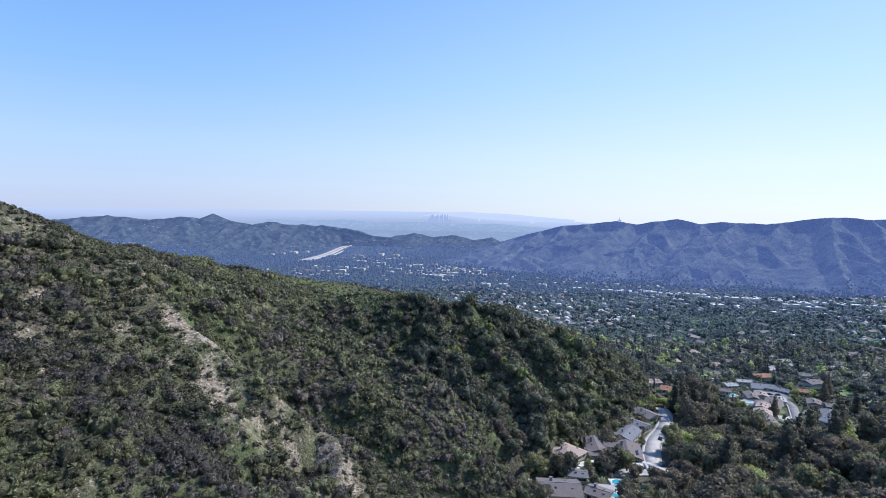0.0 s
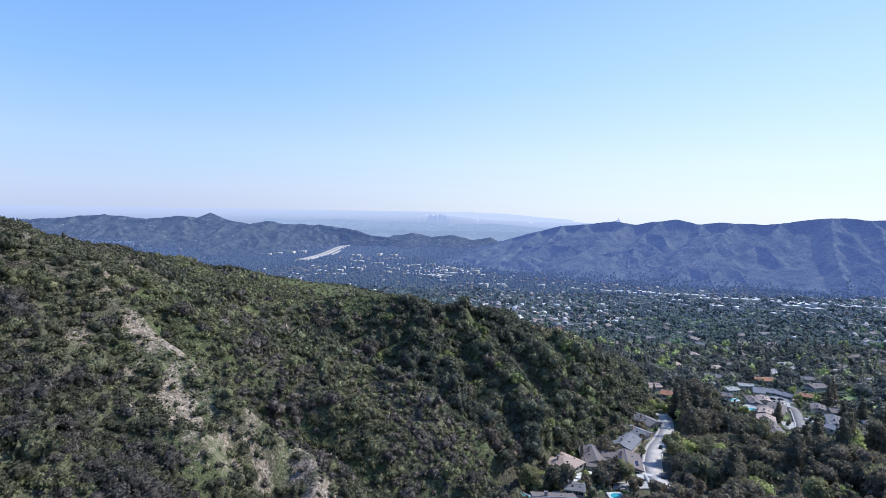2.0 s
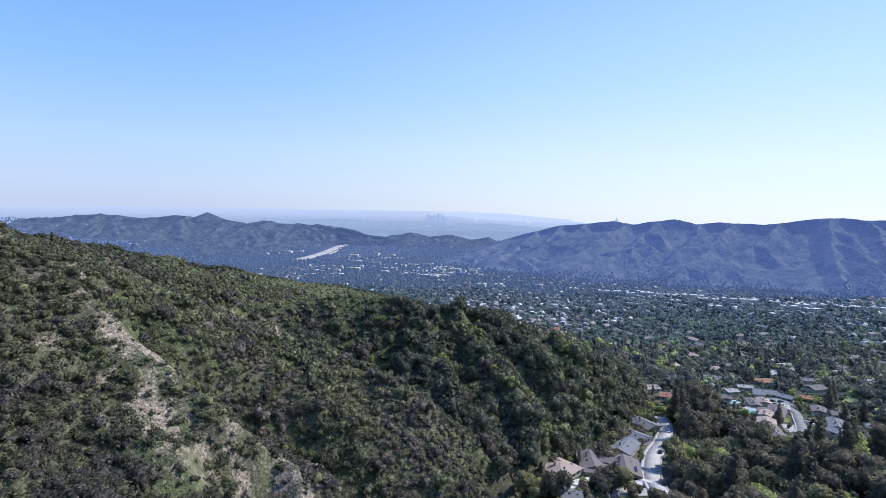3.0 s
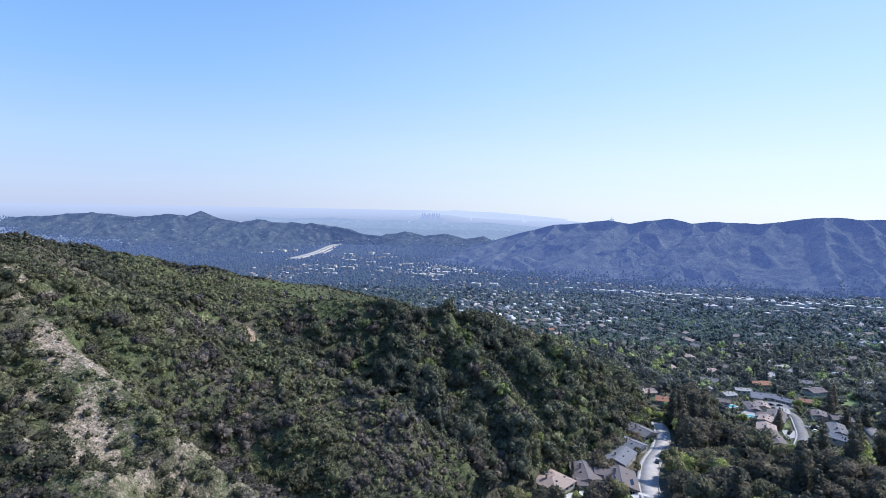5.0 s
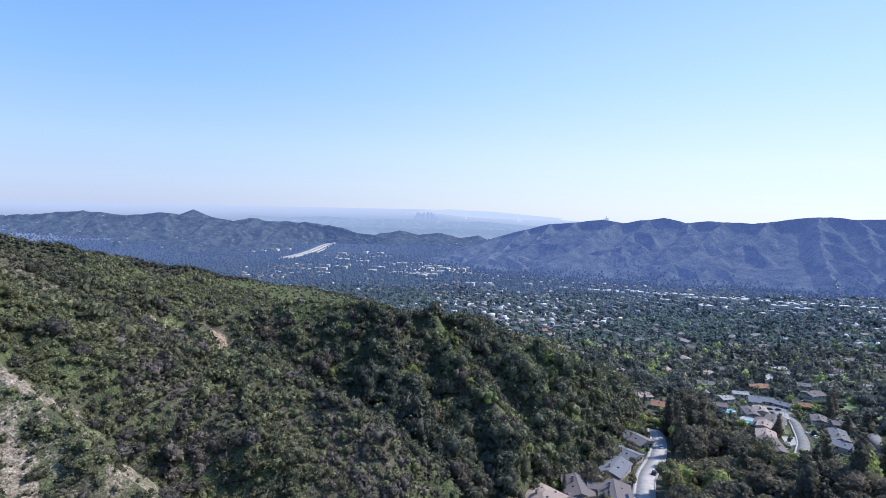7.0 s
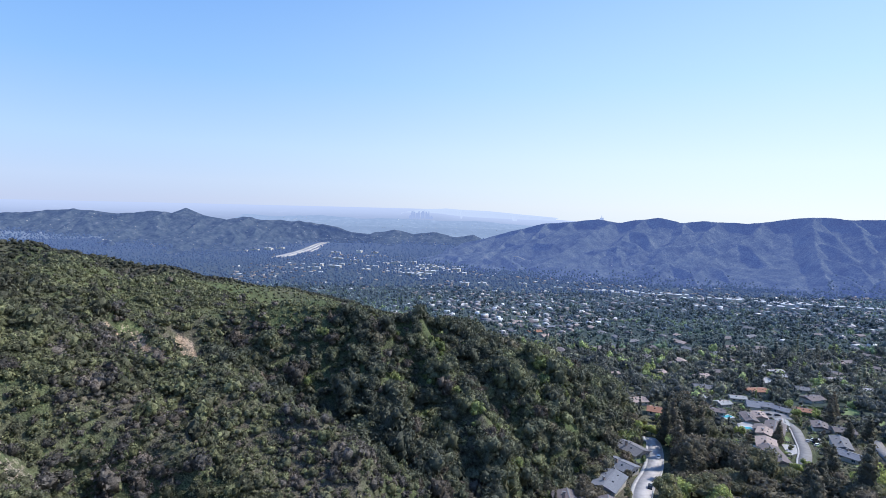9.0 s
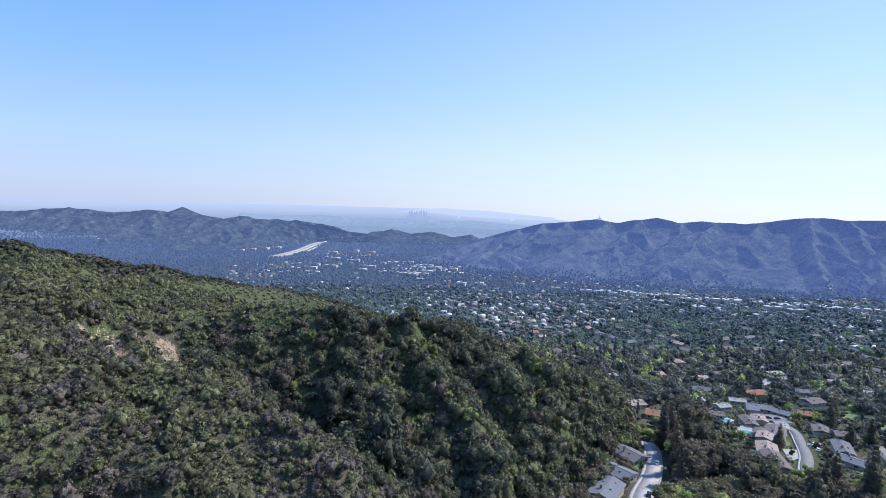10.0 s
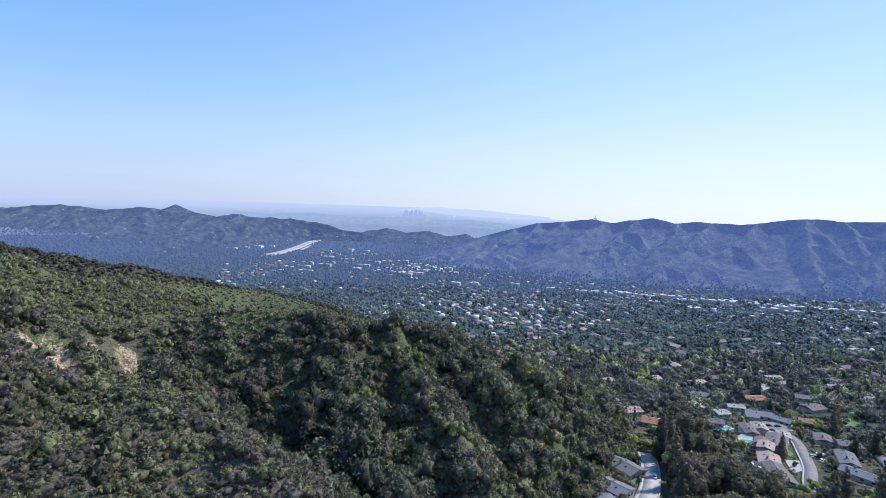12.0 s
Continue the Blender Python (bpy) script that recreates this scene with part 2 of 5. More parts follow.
# ---- mesh helpers ----
def mesh_of(name, verts, faces, mat, attrs=None, smooth=False):
    """A mesh from arrays: verts n x 3, faces m x 3 or m x 4."""
    verts, faces = np.asarray(verts, np.float32), np.asarray(faces, np.int32)
    me = bpy.data.meshes.new(name)
    k = faces.shape[1]
    me.vertices.add(len(verts))
    me.vertices.foreach_set("co", verts.ravel())
    me.loops.add(faces.size)
    me.loops.foreach_set("vertex_index", faces.ravel())
    me.polygons.add(len(faces))
    me.polygons.foreach_set("loop_start", np.arange(0, faces.size, k, dtype=np.int32))
    me.update(calc_edges=True)
    if smooth:
        me.polygons.foreach_set("use_smooth", np.ones(len(faces), bool))
    for key, values in (attrs or {}).items():
        me.attributes.new(key, "FLOAT", "POINT").data.foreach_set("value", np.asarray(values, np.float32))
    me.materials.append(mat)
    return me


def part(name, bm, material, parent, label=""):
    me = bpy.data.meshes.new(name)
    bm.to_mesh(me)
    bm.free()
    me.materials.append(material)
    ob = new(name, me)
    ob.parent = parent
    return tagged(ob, label)


def thing(name, m, label, category, group="", kind=""):
    ob = new(name)
    ob.empty_display_size = 0.5
    ob.matrix_world = m
    return tagged(ob, label, category, group, kind)


def box(bm, x0, y0, z0, x1, y1, z1):
    vs = [bm.verts.new((x, y, z)) for z in (z0, z1) for x, y in ((x0, y0), (x1, y0), (x1, y1), (x0, y1))]
    for f in ((3, 2, 1, 0), (4, 5, 6, 7), (0, 1, 5, 4), (1, 2, 6, 5), (2, 3, 7, 6), (3, 0, 4, 7)):
        bm.faces.new([vs[i] for i in f])
    return vs


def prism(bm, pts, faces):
    vs = [bm.verts.new(p) for p in pts]
    for f in faces:
        bm.faces.new([vs[i] for i in f])


def lattice(ix, iy, seed):
    h = (ix * 374761393 + iy * 668265263 + seed * 1442695041) & 0x7FFFFFFF
    h = ((h ^ (h >> 13)) * 1274126177) & 0x7FFFFFFF
    return ((h ^ (h >> 16)) & 0xFFFF) / 65535.0


def vnoise(x, y, size, seed=0):
    """Smooth value noise, 0 to 1, with bumps of that size."""
    x, y = np.asarray(x, float) / size, np.asarray(y, float) / size
    ix, iy = np.floor(x).astype(np.int64), np.floor(y).astype(np.int64)
    fx, fy = x - ix, y - iy
    fx, fy = fx * fx * (3 - 2 * fx), fy * fy * (3 - 2 * fy)
    a, b = lattice(ix, iy, seed), lattice(ix + 1, iy, seed)
    c, d = lattice(ix, iy + 1, seed), lattice(ix + 1, iy + 1, seed)
    return (a * (1 - fx) + b * fx) * (1 - fy) + (c * (1 - fx) + d * fx) * fy


def fbm(x, y, size, seed=0, octaves=4):
    return sum(vnoise(x, y, size / 2**k, seed + k) * 0.5**k for k in range(octaves)) / (2 - 0.5**(octaves - 1))


# ---- the lie of the land ----
SPURS = [  # crest lines, with the fall of their sides
    ([(-228, -48, 198), (-158, 110, 151), (-127, 150, 129.5), (-121, 200, 116), (-126, 255, 101), (-137, 296, 99), (-175, 330, 100)], 0.72),
    ([(-128, 255, 90), (-122, 300, 90), (-118, 335, 87), (-97, 365, 78), (-79, 385, 75), (-50, 372, 72), (-27, 350, 70), (-12, 328, 71)], 0.30),
    ([(-90, 262, 83), (-62, 277, 84), (-42, 275, 90), (-22, 284, 86), (-2, 288, 80), (18, 302, 75), (46, 320, 60), (76, 318, 53), (98, 334, 38), (136, 408, 14)], 0.62),
    ([(-112, 180, 112), (-82, 190, 96.5), (-62, 205, 83.5), (-39, 203, 80), (-12, 199, 69), (2, 194, 58), (17, 195, 48), (26, 196, 36), (33, 197, 22)], 0.76),
    ([(-112, 205, 108), (-97, 222, 99), (-87, 231, 93), (-80, 238, 89), (-76, 246, 83)], 0.62),
    ([(-100, 165, 116), (-80, 172, 97), (-60, 180, 82), (-38, 178, 72), (-20, 178, 61), (-8, 177, 53), (6, 174, 44)], 0.70),
    ([(-104, 150, 121), (-80, 150, 102), (-70, 151, 93), (-61, 151, 86), (-55, 149, 83.5), (-50, 149, 78.5), (-45, 149, 74), (-40, 146, 70), (-31, 142, 62), (-22, 138, 53)], 0.95),
    ([(-106, 130, 120), (-89, 134, 109), (-74, 126, 98), (-58, 120, 87), (-46, 118, 75), (-34, 117, 64), (-22, 118, 52)], 0.78),
    ([(-156, 24, 144), (-90, 92, 104), (-74, 102, 94), (-60, 101, 84), (-50, 100, 77), (-30, 100, 58)], 0.72),
    ([(18, 302, 78), (29, 282, 57), (37, 268, 47), (45, 257, 39), (54, 248, 28), (60, 240, 16)], 0.95),
    ([(76, 318, 54), (85, 300, 37), (96, 294, 30), (106, 286, 16)], 0.90),
    ([(98, 334, 38), (110, 308, 22), (118, 300, 10)], 0.85),
    ([(-340, 380, 118), (-290, 405, 105), (-255, 425, 97), (-228, 440, 87), (-180, 455, 78), (-153, 468, 68), (-123, 490, 59), (-90, 530, 40)], 0.50),
]
RAVINES = [  # stream beds, with the rise of their banks
    ([(-66, 253, 67), (-50, 257, 61), (-33, 252, 53), (-12, 242, 41), (8, 229, 39), (26, 219, 32), (48, 211, 15)], 0.95),
    ([(8, 290, 66), (16, 272, 50), (24, 256, 39), (32, 240, 32), (40, 226, 24)], 1.05),
    ([(-60, 234, 73), (-66, 244, 67), (-66, 253, 64)], 1.60),
    ([(30, 300, 63), (46, 286, 42), (58, 270, 25), (70, 256, 12)], 1.25),
    ([(-78, 163, 94), (-58, 159, 76), (-45, 159, 64), (-31, 158, 53), (-12, 155, 44), (10, 158, 33)], 1.25),
    ([(-84, 116, 101), (-68, 108, 89), (-54, 109, 79), (-40, 109, 66)], 0.70),
    ([(-60, 132, 84), (-48, 131, 76), (-36, 130, 59)], 0.70),
    ([(-73, 226, 81), (-67, 218, 79), (-59, 221, 76), (-55, 230, 72)], 1.50),
    ([(-200, 372, 84), (-165, 395, 70), (-130, 430, 56)], 0.40),
]
STREET = [(58, 120), (64, 185), (79, 225), (96, 255), (117, 284), (137, 314), (156, 350), (182, 414), (198, 504), (228, 672)]


def along(x, y, line):
    """For each segment of a line: the distance from it, and the share of the way along."""
    for a, b in zip(line[:-1], line[1:]):
        dx, dy = b[0] - a[0], b[1] - a[1]
        s = np.clip(((x - a[0]) * dx + (y - a[1]) * dy) / (dx * dx + dy * dy), 0, 1)
        yield np.hypot(x - a[0] - s * dx, y - a[1] - s * dy), s, a, b


def valley(x, y):
    z = np.interp(y, [-480, 120, 200, 250, 292, 327, 366, 430, 540, 640, 804, 1200, 1800, 2400, 2600], [60, 34, 21, 13, 6, 0, -6, -13, -28, -40, -55, -94, -120, -125, -125])
    z = z - np.clip(x - 132, 0, 144) * 0.06 - 7 * np.exp(-(((x - 150) / 28) ** 2)) * np.clip((312 - y) / 60, 0, 1)
    r = np.hypot(x, y)
    return z + np.clip(r - 2700, 0, 1950) * 0.088 + np.clip(r - 4650, 0, 400) * 0.20 - np.clip(np.degrees(np.arctan2(x, y)) - 1.0, 0, 16) * 4.5 * np.clip((r - 3600) / 1000, 0, 1)


def height(x, y):
    x, y = np.asarray(x, float), np.asarray(y, float)
    v = valley(x, y)
    lay = [v]
    for line, fall in SPURS:
        for d, s, a, b in along(x, y, line):
            lay.append(a[2] + s * (b[2] - a[2]) - fall * (np.sqrt(d * d + 9) - 3) - (0.55 * np.maximum(0, d - 40) if fall < 0.4 else 0))
    lay = np.stack(lay)
    top = lay.max(0)
    k = 2.6
    h = top + np.minimum(k * np.log(np.exp((lay - top) / k).sum(0)) - 0.7 * k, 2.6)
    d = np.min(np.stack([q[0] for q in along(x, y, STREET)]), 0)
    h = np.where(x > np.interp(y, [q[1] for q in STREET], [q[0] for q in STREET]) - 4, v, np.minimum(h, v + 1.8 * np.maximum(0, d - np.interp(y, [172, 184, 208, 222, 255, 285, 345], [26, 41, 41, 26, 26, 15, 12]))))
    for line, rise in RAVINES:
        for d, t, a, b in along(x, y, line):
            h = np.minimum(h, np.maximum(v, a[2] + t * (b[2] - a[2]) + rise * (np.sqrt(d * d + 9) - 3)))
    rough = np.clip((h - v) / 12, 0, 1)
    gully = np.abs(fbm(x + 0.35 * y, y - 0.35 * x, 46, 11, 3) - 0.5) * 2
    h = h + rough * ((fbm(x, y, 24, 3, 2) - 0.5) * 4 - (0.12 - np.clip(gully, 0, 0.25)) * 6)
    # sharp little spurs and gullies running down through the wood
    fold = 1 - np.abs(2 * (0.5 + 1.25 * (vnoise(x + 0.25 * y, y * 0.22, 24, 15) - 0.5)) - 1)
    wood = np.clip((x + 52) / 14, 0, 1) * np.clip((y - 212) / 14, 0, 1) * np.clip((y - 190 - 0.6 * x) / 10, 0, 1) * np.clip((125 - x) / 15, 0, 1) * np.clip((h - v) / 16, 0, 1) * np.clip((282 + 0.25 * np.maximum(x - 20, 0) - y) / 18, 0, 1)
    h = h + wood * (np.clip(fold, 0, 1) - 0.38) * 5
    return np.maximum(h, v) + (fbm(x, y, 60, 5) - 0.5) * 2.0


# ---- ground: one sheet to the horizon ----
rng = np.random.default_rng(7)


def inside(x, y, poly):
    hit = np.zeros(len(x), bool)
    for (x0, y0), (x1, y1) in zip(poly, poly[1:] + poly[:1]):
        cross = (y0 > y) != (y1 > y)
        hit ^= cross & (x < (x1 - x0) * (y - y0) / (y1 - y0 + 1e-9) + x0)
    return hit


def line_gap(x, y, line):
    return np.min(np.stack([q[0] for q in along(np.asarray(x, float), np.asarray(y, float), line)]), 0)


DIRT_SPUR = [(-81, 134), (-73, 136), (-66, 132), (-58, 126), (-54, 120), (-46, 117), (-43, 112)]
DIRT_STRIP = [(-80, 147), (-74, 148), (-66, 150), (-56, 150), (-46, 148), (-38, 144), (-30, 138), (-23, 126)]
DIRT_TOP = [(-101, 161), (-95, 162), (-88, 151), (-83, 148)]
DIRT_LEFT = [(-101, 128), (-91, 113), (-85, 109), (-76, 97), (-66, 85), (-60, 82)]
DIRT_FLANK = [(-86, 150), (-69, 152), (-50, 153), (-35, 147), (-22, 127), (-26, 112), (-44, 111), (-58, 118), (-72, 128), (-84, 134)]   # the stony flank between the two bare crests
LUSH = [(-47, 128), (-43, 116), (-38, 117), (-36, 130), (-30, 122)]
SCARP = [(-78, 222), (-76, 226), (-73, 227), (-69, 223)]
SCARP_MID = [(-82, 249), (-81, 253), (-77, 250), (-73, 246)]
SCARP_EAST = [(-76, 258), (-73, 259), (-70, 258), (-70, 251)]
CLIFF = [(-57, 263), (-53, 261), (-50, 263)]
ROAD_LINE = [(87, 175), (91, 190), (93, 202), (96, 218), (99, 233), (106, 250), (116, 271), (126, 286), (136, 303), (147, 328), (152, 343), (160, 362), (172, 395), (184, 440), (198, 500)]
CUL_ZONE = [(196, 318), (214, 308), (246, 312), (285, 320), (306, 350), (314, 398), (350, 396), (358, 446), (312, 456), (296, 486), (268, 478), (240, 440), (222, 400), (203, 350)]   # low gardens round the cul-de-sac
CUL_LINE = [(215, 305), (225, 320), (240, 338), (252, 356), (264, 376), (274, 392), (279, 408), (280, 420)]
SIDE_LINE = [(280, 318), (290, 338), (300, 356), (310, 372)]


def bare_amount(x, y):
    x, y = np.asarray(x, float), np.asarray(y, float)
    spots = (fbm(x, y, 4, 31) - 0.5) * 2.0
    a = np.maximum.reduce([0.52 - line_gap(x, y, DIRT_SPUR) / 14, 1.0 - line_gap(x, y, DIRT_STRIP) / 8, 0.34 - line_gap(x, y, DIRT_LEFT) / 12, 0.50 - line_gap(x, y, DIRT_TOP) / 12]) + spots
    flank = np.where(inside(x.ravel(), y.ravel(), DIRT_FLANK).reshape(x.shape), 0.38, -1.0) + spots
    b = np.maximum.reduce([1.3 - line_gap(x, y, SCARP) / 3.4, 1.0 - line_gap(x, y, SCARP_MID) / 2.4, 1.2 - line_gap(x, y, SCARP_EAST) / 2.6, 0.9 - line_gap(x, y, CLIFF) / 2.6]) + (fbm(x, y, 3, 32) - 0.5) * 2.0
    c = 0.95 - line_gap(x, y, [(-300, 402), (-281, 412), (-268, 420)]) / 9 + (fbm(x, y, 9, 39) - 0.5) * 1.2
    d = 0.42 - line_gap(x, y, [(-125, 140), (-108, 165), (-98, 195)]) / 30 + (fbm(x, y, 9, 33) - 0.5) * 1.1
    e = 0.22 - line_gap(x, y, RIM) / 9 + (fbm(x, y, 5, 34) - 0.5) * 1.1
    return np.clip(np.maximum.reduce([a, flank, b, c, d, e]), 0, 1)


RIM = [(-58, 211), (-39, 206), (-25, 208), (-12, 200), (2, 195), (17, 196), (30, 198)]   # the grassy rim in front of the ravine
BENCH_EDGE = [(-92, 262), (-62, 280), (-42, 277), (-22, 286), (-2, 291)]                 # where the meadow breaks off into the ravine
LIT_A = [(20, 300), (29, 284), (36, 270), (43, 257), (53, 252)]                          # open crests that run down through the wood, coloured as sunlit
LIT_B = [(70, 314), (76, 304), (84, 296), (92, 290)]
MEADOW = [(-150, 235), (-92, 240), (-84, 258), (-62, 279), (-42, 277), (-22, 286), (-2, 291), (14, 306), (0, 340), (-40, 385), (-90, 405), (-130, 380), (-190, 345)]


def lush_amount(x, y):
    """Fresh grass on the flank below the bare spur, on the bench and on the open spurs in the wood."""
    x, y = np.asarray(x, float), np.asarray(y, float)
    a = 0.20 - line_gap(x, y, LUSH) / 12 + (fbm(x, y, 5, 35) - 0.5) * 1.2
    b = 0.55 - line_gap(x, y, LIT_A) / 8 + (fbm(x, y, 8, 36) - 0.5) * 1.0
    c = 0.60 - line_gap(x, y, LIT_B) / 9 + (fbm(x, y, 8, 37) - 0.5) * 1.0
    d = (fbm(x, y, 6, 38, 3) - 0.66) * 3.0 * (x < 30)
    e = 0.36 - line_gap(x, y, RIM) / 9 + (fbm(x, y, 6, 40) - 0.5) * 1.3
    f = np.where(inside(x.ravel(), y.ravel(), MEADOW).reshape(x.shape), 0.34, -1.0) + (fbm(x, y, 5, 41) - 0.5) * 1.3
    g = 0.5 - line_gap(x, y, BENCH_EDGE) / 3.5 + (fbm(x, y, 6, 42) - 0.5) * 0.9
    return np.clip(np.maximum.reduce([a, b, c, d, e, f, g]), 0, 0.65)


ANG = np.radians(np.concatenate([np.arange(-180, -60, 4.0), np.arange(-60, 60.01, 0.38), np.arange(64, 180, 4.0)]))
RAD = [14.0]
while RAD[-1] < 4900:
    RAD.append(RAD[-1] * (1.0095 if 90 < RAD[-1] < 420 else 1.026))
RAD = np.array([q for q in RAD if q < 4630] + [4650.0, 4720.0, 4800.0, 4900.0])
GRID_X, GRID_Y = np.sin(ANG)[None] * RAD[:, None], np.cos(ANG)[None] * RAD[:, None] - 20
GRID_Z = height(GRID_X, GRID_Y)


def surface(x, y):
    """The height of the ground's sheet itself, between its corners."""
    x, y = np.asarray(x, float), np.asarray(y, float)
    r, a = np.hypot(x, y + 20), np.arctan2(x, y + 20)
    i = np.clip(np.searchsorted(RAD, r) - 1, 0, len(RAD) - 2)
    j = np.clip(np.searchsorted(ANG, a) - 1, 0, len(ANG) - 2)
    u = np.clip((r - RAD[i]) / (RAD[i + 1] - RAD[i]), 0, 1)
    w = np.clip((a - ANG[j]) / (ANG[j + 1] - ANG[j]), 0, 1)
    return (GRID_Z[i, j] * (1 - u) + GRID_Z[i + 1, j] * u) * (1 - w) + (GRID_Z[i, j + 1] * (1 - u) + GRID_Z[i + 1, j + 1] * u) * w


def build_ground():
    n, m = len(ANG), len(RAD)
    verts = np.stack([GRID_X, GRID_Y, GRID_Z], -1).reshape(-1, 3)
    i, j = np.meshgrid(np.arange(n), np.arange(m - 1))
    k = (i + 1) % n
    quads = np.stack([j * n + k, (j + 1) * n + k, (j + 1) * n + i, j * n + i], -1).reshape(-1, 4)
    hub = np.array([[0, -20, float(height(0, -20))]])
    me = mesh_of("ground", verts, quads, GROUND, {"bare": bare_amount(verts[:, 0], verts[:, 1]), "lush": lush_amount(verts[:, 0], verts[:, 1]),
                                                    "clay": np.clip(1.6 - np.minimum.reduce([line_gap(verts[:, 0], verts[:, 1], q) for q in (SCARP, SCARP_MID, SCARP_EAST, CLIFF)]) / 6, 0, 1)}, True)
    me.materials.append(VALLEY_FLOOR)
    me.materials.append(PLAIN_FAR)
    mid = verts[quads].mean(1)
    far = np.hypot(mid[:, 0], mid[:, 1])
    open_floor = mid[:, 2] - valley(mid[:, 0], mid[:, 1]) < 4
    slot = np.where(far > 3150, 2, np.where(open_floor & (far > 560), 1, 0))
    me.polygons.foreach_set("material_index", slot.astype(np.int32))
    tagged(new("ground", me), "chaparral hillside and broad valley floor with grass and bare soil", "ground", kind="structure")
    bm = bmesh.new()
    ring = [bm.verts.new(v) for v in verts[:n]]
    c = bm.verts.new(hub[0])
    for q in range(n):
        bm.faces.new((ring[(q + 1) % n], c, ring[q]))
    me = bpy.data.meshes.new("ground_middle")
    bm.to_mesh(me)
    bm.free()
    me.materials.append(GROUND)
    tagged(new("ground_middle", me), "grassy soil of the near hillside", "ground", kind="structure")


# soil with a blue haze glow that grows from 700 m outwards
VALLEY_FLOOR = distance_mat("hazed_valley_soil", [(0.35, (0.055, 0.070, 0.058)), (0.55, (0.085, 0.102, 0.085)), (0.7, (0.125, 0.135, 0.11))], (0.17, 0.262, 0.62), (700, 3000, 0.0, 0.44), 0.05)
build_ground()


# ---- far ranges ----
SLOPES, GRIDS = {}, {}


def far_range(name, a, b, heights, run, foot, mat, label, gullies, seed, n=520, m=44, ridge=1.0, narrow=((0, 1), (1, 1)), lean=-0.3, jag=14):
    """A range from a to b: its crest's heights at even steps, its slope of that run falling to the foot's level on the near side."""
    s = np.linspace(0, 1, n)
    u = np.concatenate([[-0.5, -0.22], np.linspace(0, 1, m)])
    S, U = np.meshgrid(s, u)
    dx, dy = b[0] - a[0], b[1] - a[1]
    long = math.hypot(dx, dy)
    nx, ny = dy / long, -dx / long
    crest = np.interp(S, np.linspace(0, 1, len(heights)), heights) + (fbm(S * long, S * 0, gullies * 0.9, seed + 12, 3) - 0.5) * jag
    reach = run * np.interp(S, narrow[0], narrow[1]) * (0.84 + 0.32 * fbm(S * long, S * 0, gullies * 2, seed + 15, 2))
    down = U * run
    # ribs run down from the crest, side ribs branch off them; between them lie the gullies
    pick = np.random.default_rng(seed)
    ribs, p = [], -0.4 * run
    while p < long + 0.4 * run:
        drift, reach_u = pick.normal(lean, 0.20), pick.uniform(0.7, 1.05)
        line = [(p + drift * run * v + pick.normal(0, 0.05 * gullies) * (v > 0), run * v, 1 - (v / reach_u) ** 0.92 * 0.97) for v in np.linspace(0, reach_u, 7)]
        ribs.append(line)
        for _ in range(6):
            k = int(pick.integers(1, 6))
            way, size = pick.choice([-1, 1]), run * pick.uniform(0.10, 0.24)
            x0, q0, f0 = line[k]
            ribs.append([(x0, q0, f0), (x0 + way * size * 0.55 + drift * size * 0.3, q0 + size * 0.5, f0 - 0.40 * size / run), (x0 + way * size * 0.8 + drift * size * 0.6, q0 + size, f0 - 1.25 * size / run)])
        p += gullies * pick.uniform(0.8, 1.9)
    u1 = np.clip(U, 0, 1)
    tall = crest - foot
    P = S * long + (fbm(S * long, down, 90, seed + 5, 3) - 0.5) * 30
    z = foot + tall * np.where(U < 0, 1 + U * 1.6, np.maximum(0, 1 - 0.84 * u1 ** 0.47 - 0.18 * u1))
    for line in ribs:
        near = (s * long > min(q[0] for q in line) - 190) & (s * long < max(q[0] for q in line) + 190)
        if not near.any():
            continue
        px, py, hi = P[:, near], down[:, near], tall[:, near]
        best = np.full(px.shape, -1e9)
        for (x0, q0, f0), (x1, q1, f1) in zip(line[:-1], line[1:]):
            t = np.clip(((px - x0) * (x1 - x0) + (py - q0) * (q1 - q0)) / ((x1 - x0) ** 2 + (q1 - q0) ** 2), 0, 1)
            best = np.maximum(best, foot + hi * (f0 + t * (f1 - f0)) - 0.52 * ridge * np.hypot(px - x0 - t * (x1 - x0), py - q0 - t * (q1 - q0)))
        z[:, near] = np.where(U[:, near] >= 0, np.maximum(z[:, near], np.minimum(best, foot + hi)), z[:, near])
    z += (fbm(S * long, down, 46, seed + 9, 3) - 0.5) * 9 * ridge * np.clip(U * 4 + 0.2, 0.1, 1)
    x = a[0] + S * dx + nx * U * reach
    y = a[1] + S * dy + ny * U * reach
    GRIDS[name] = np.stack([x, y, z], -1)[2:]
    SLOPES[name] = np.stack([x, y, z, np.clip(U, -1, 1)], -1).reshape(-1, 4)
    i, j = np.meshgrid(np.arange(n - 1), np.arange(len(u) - 1))
    quads = np.stack([j * n + i, (j + 1) * n + i, (j + 1) * n + i + 1, j * n + i + 1], -1).reshape(-1, 4)
    me = mesh_of(name, np.stack([x, y, z], -1).reshape(-1, 3), quads, mat, smooth=True)
    return tagged(new(name, me), label, "mountains", kind="structure")


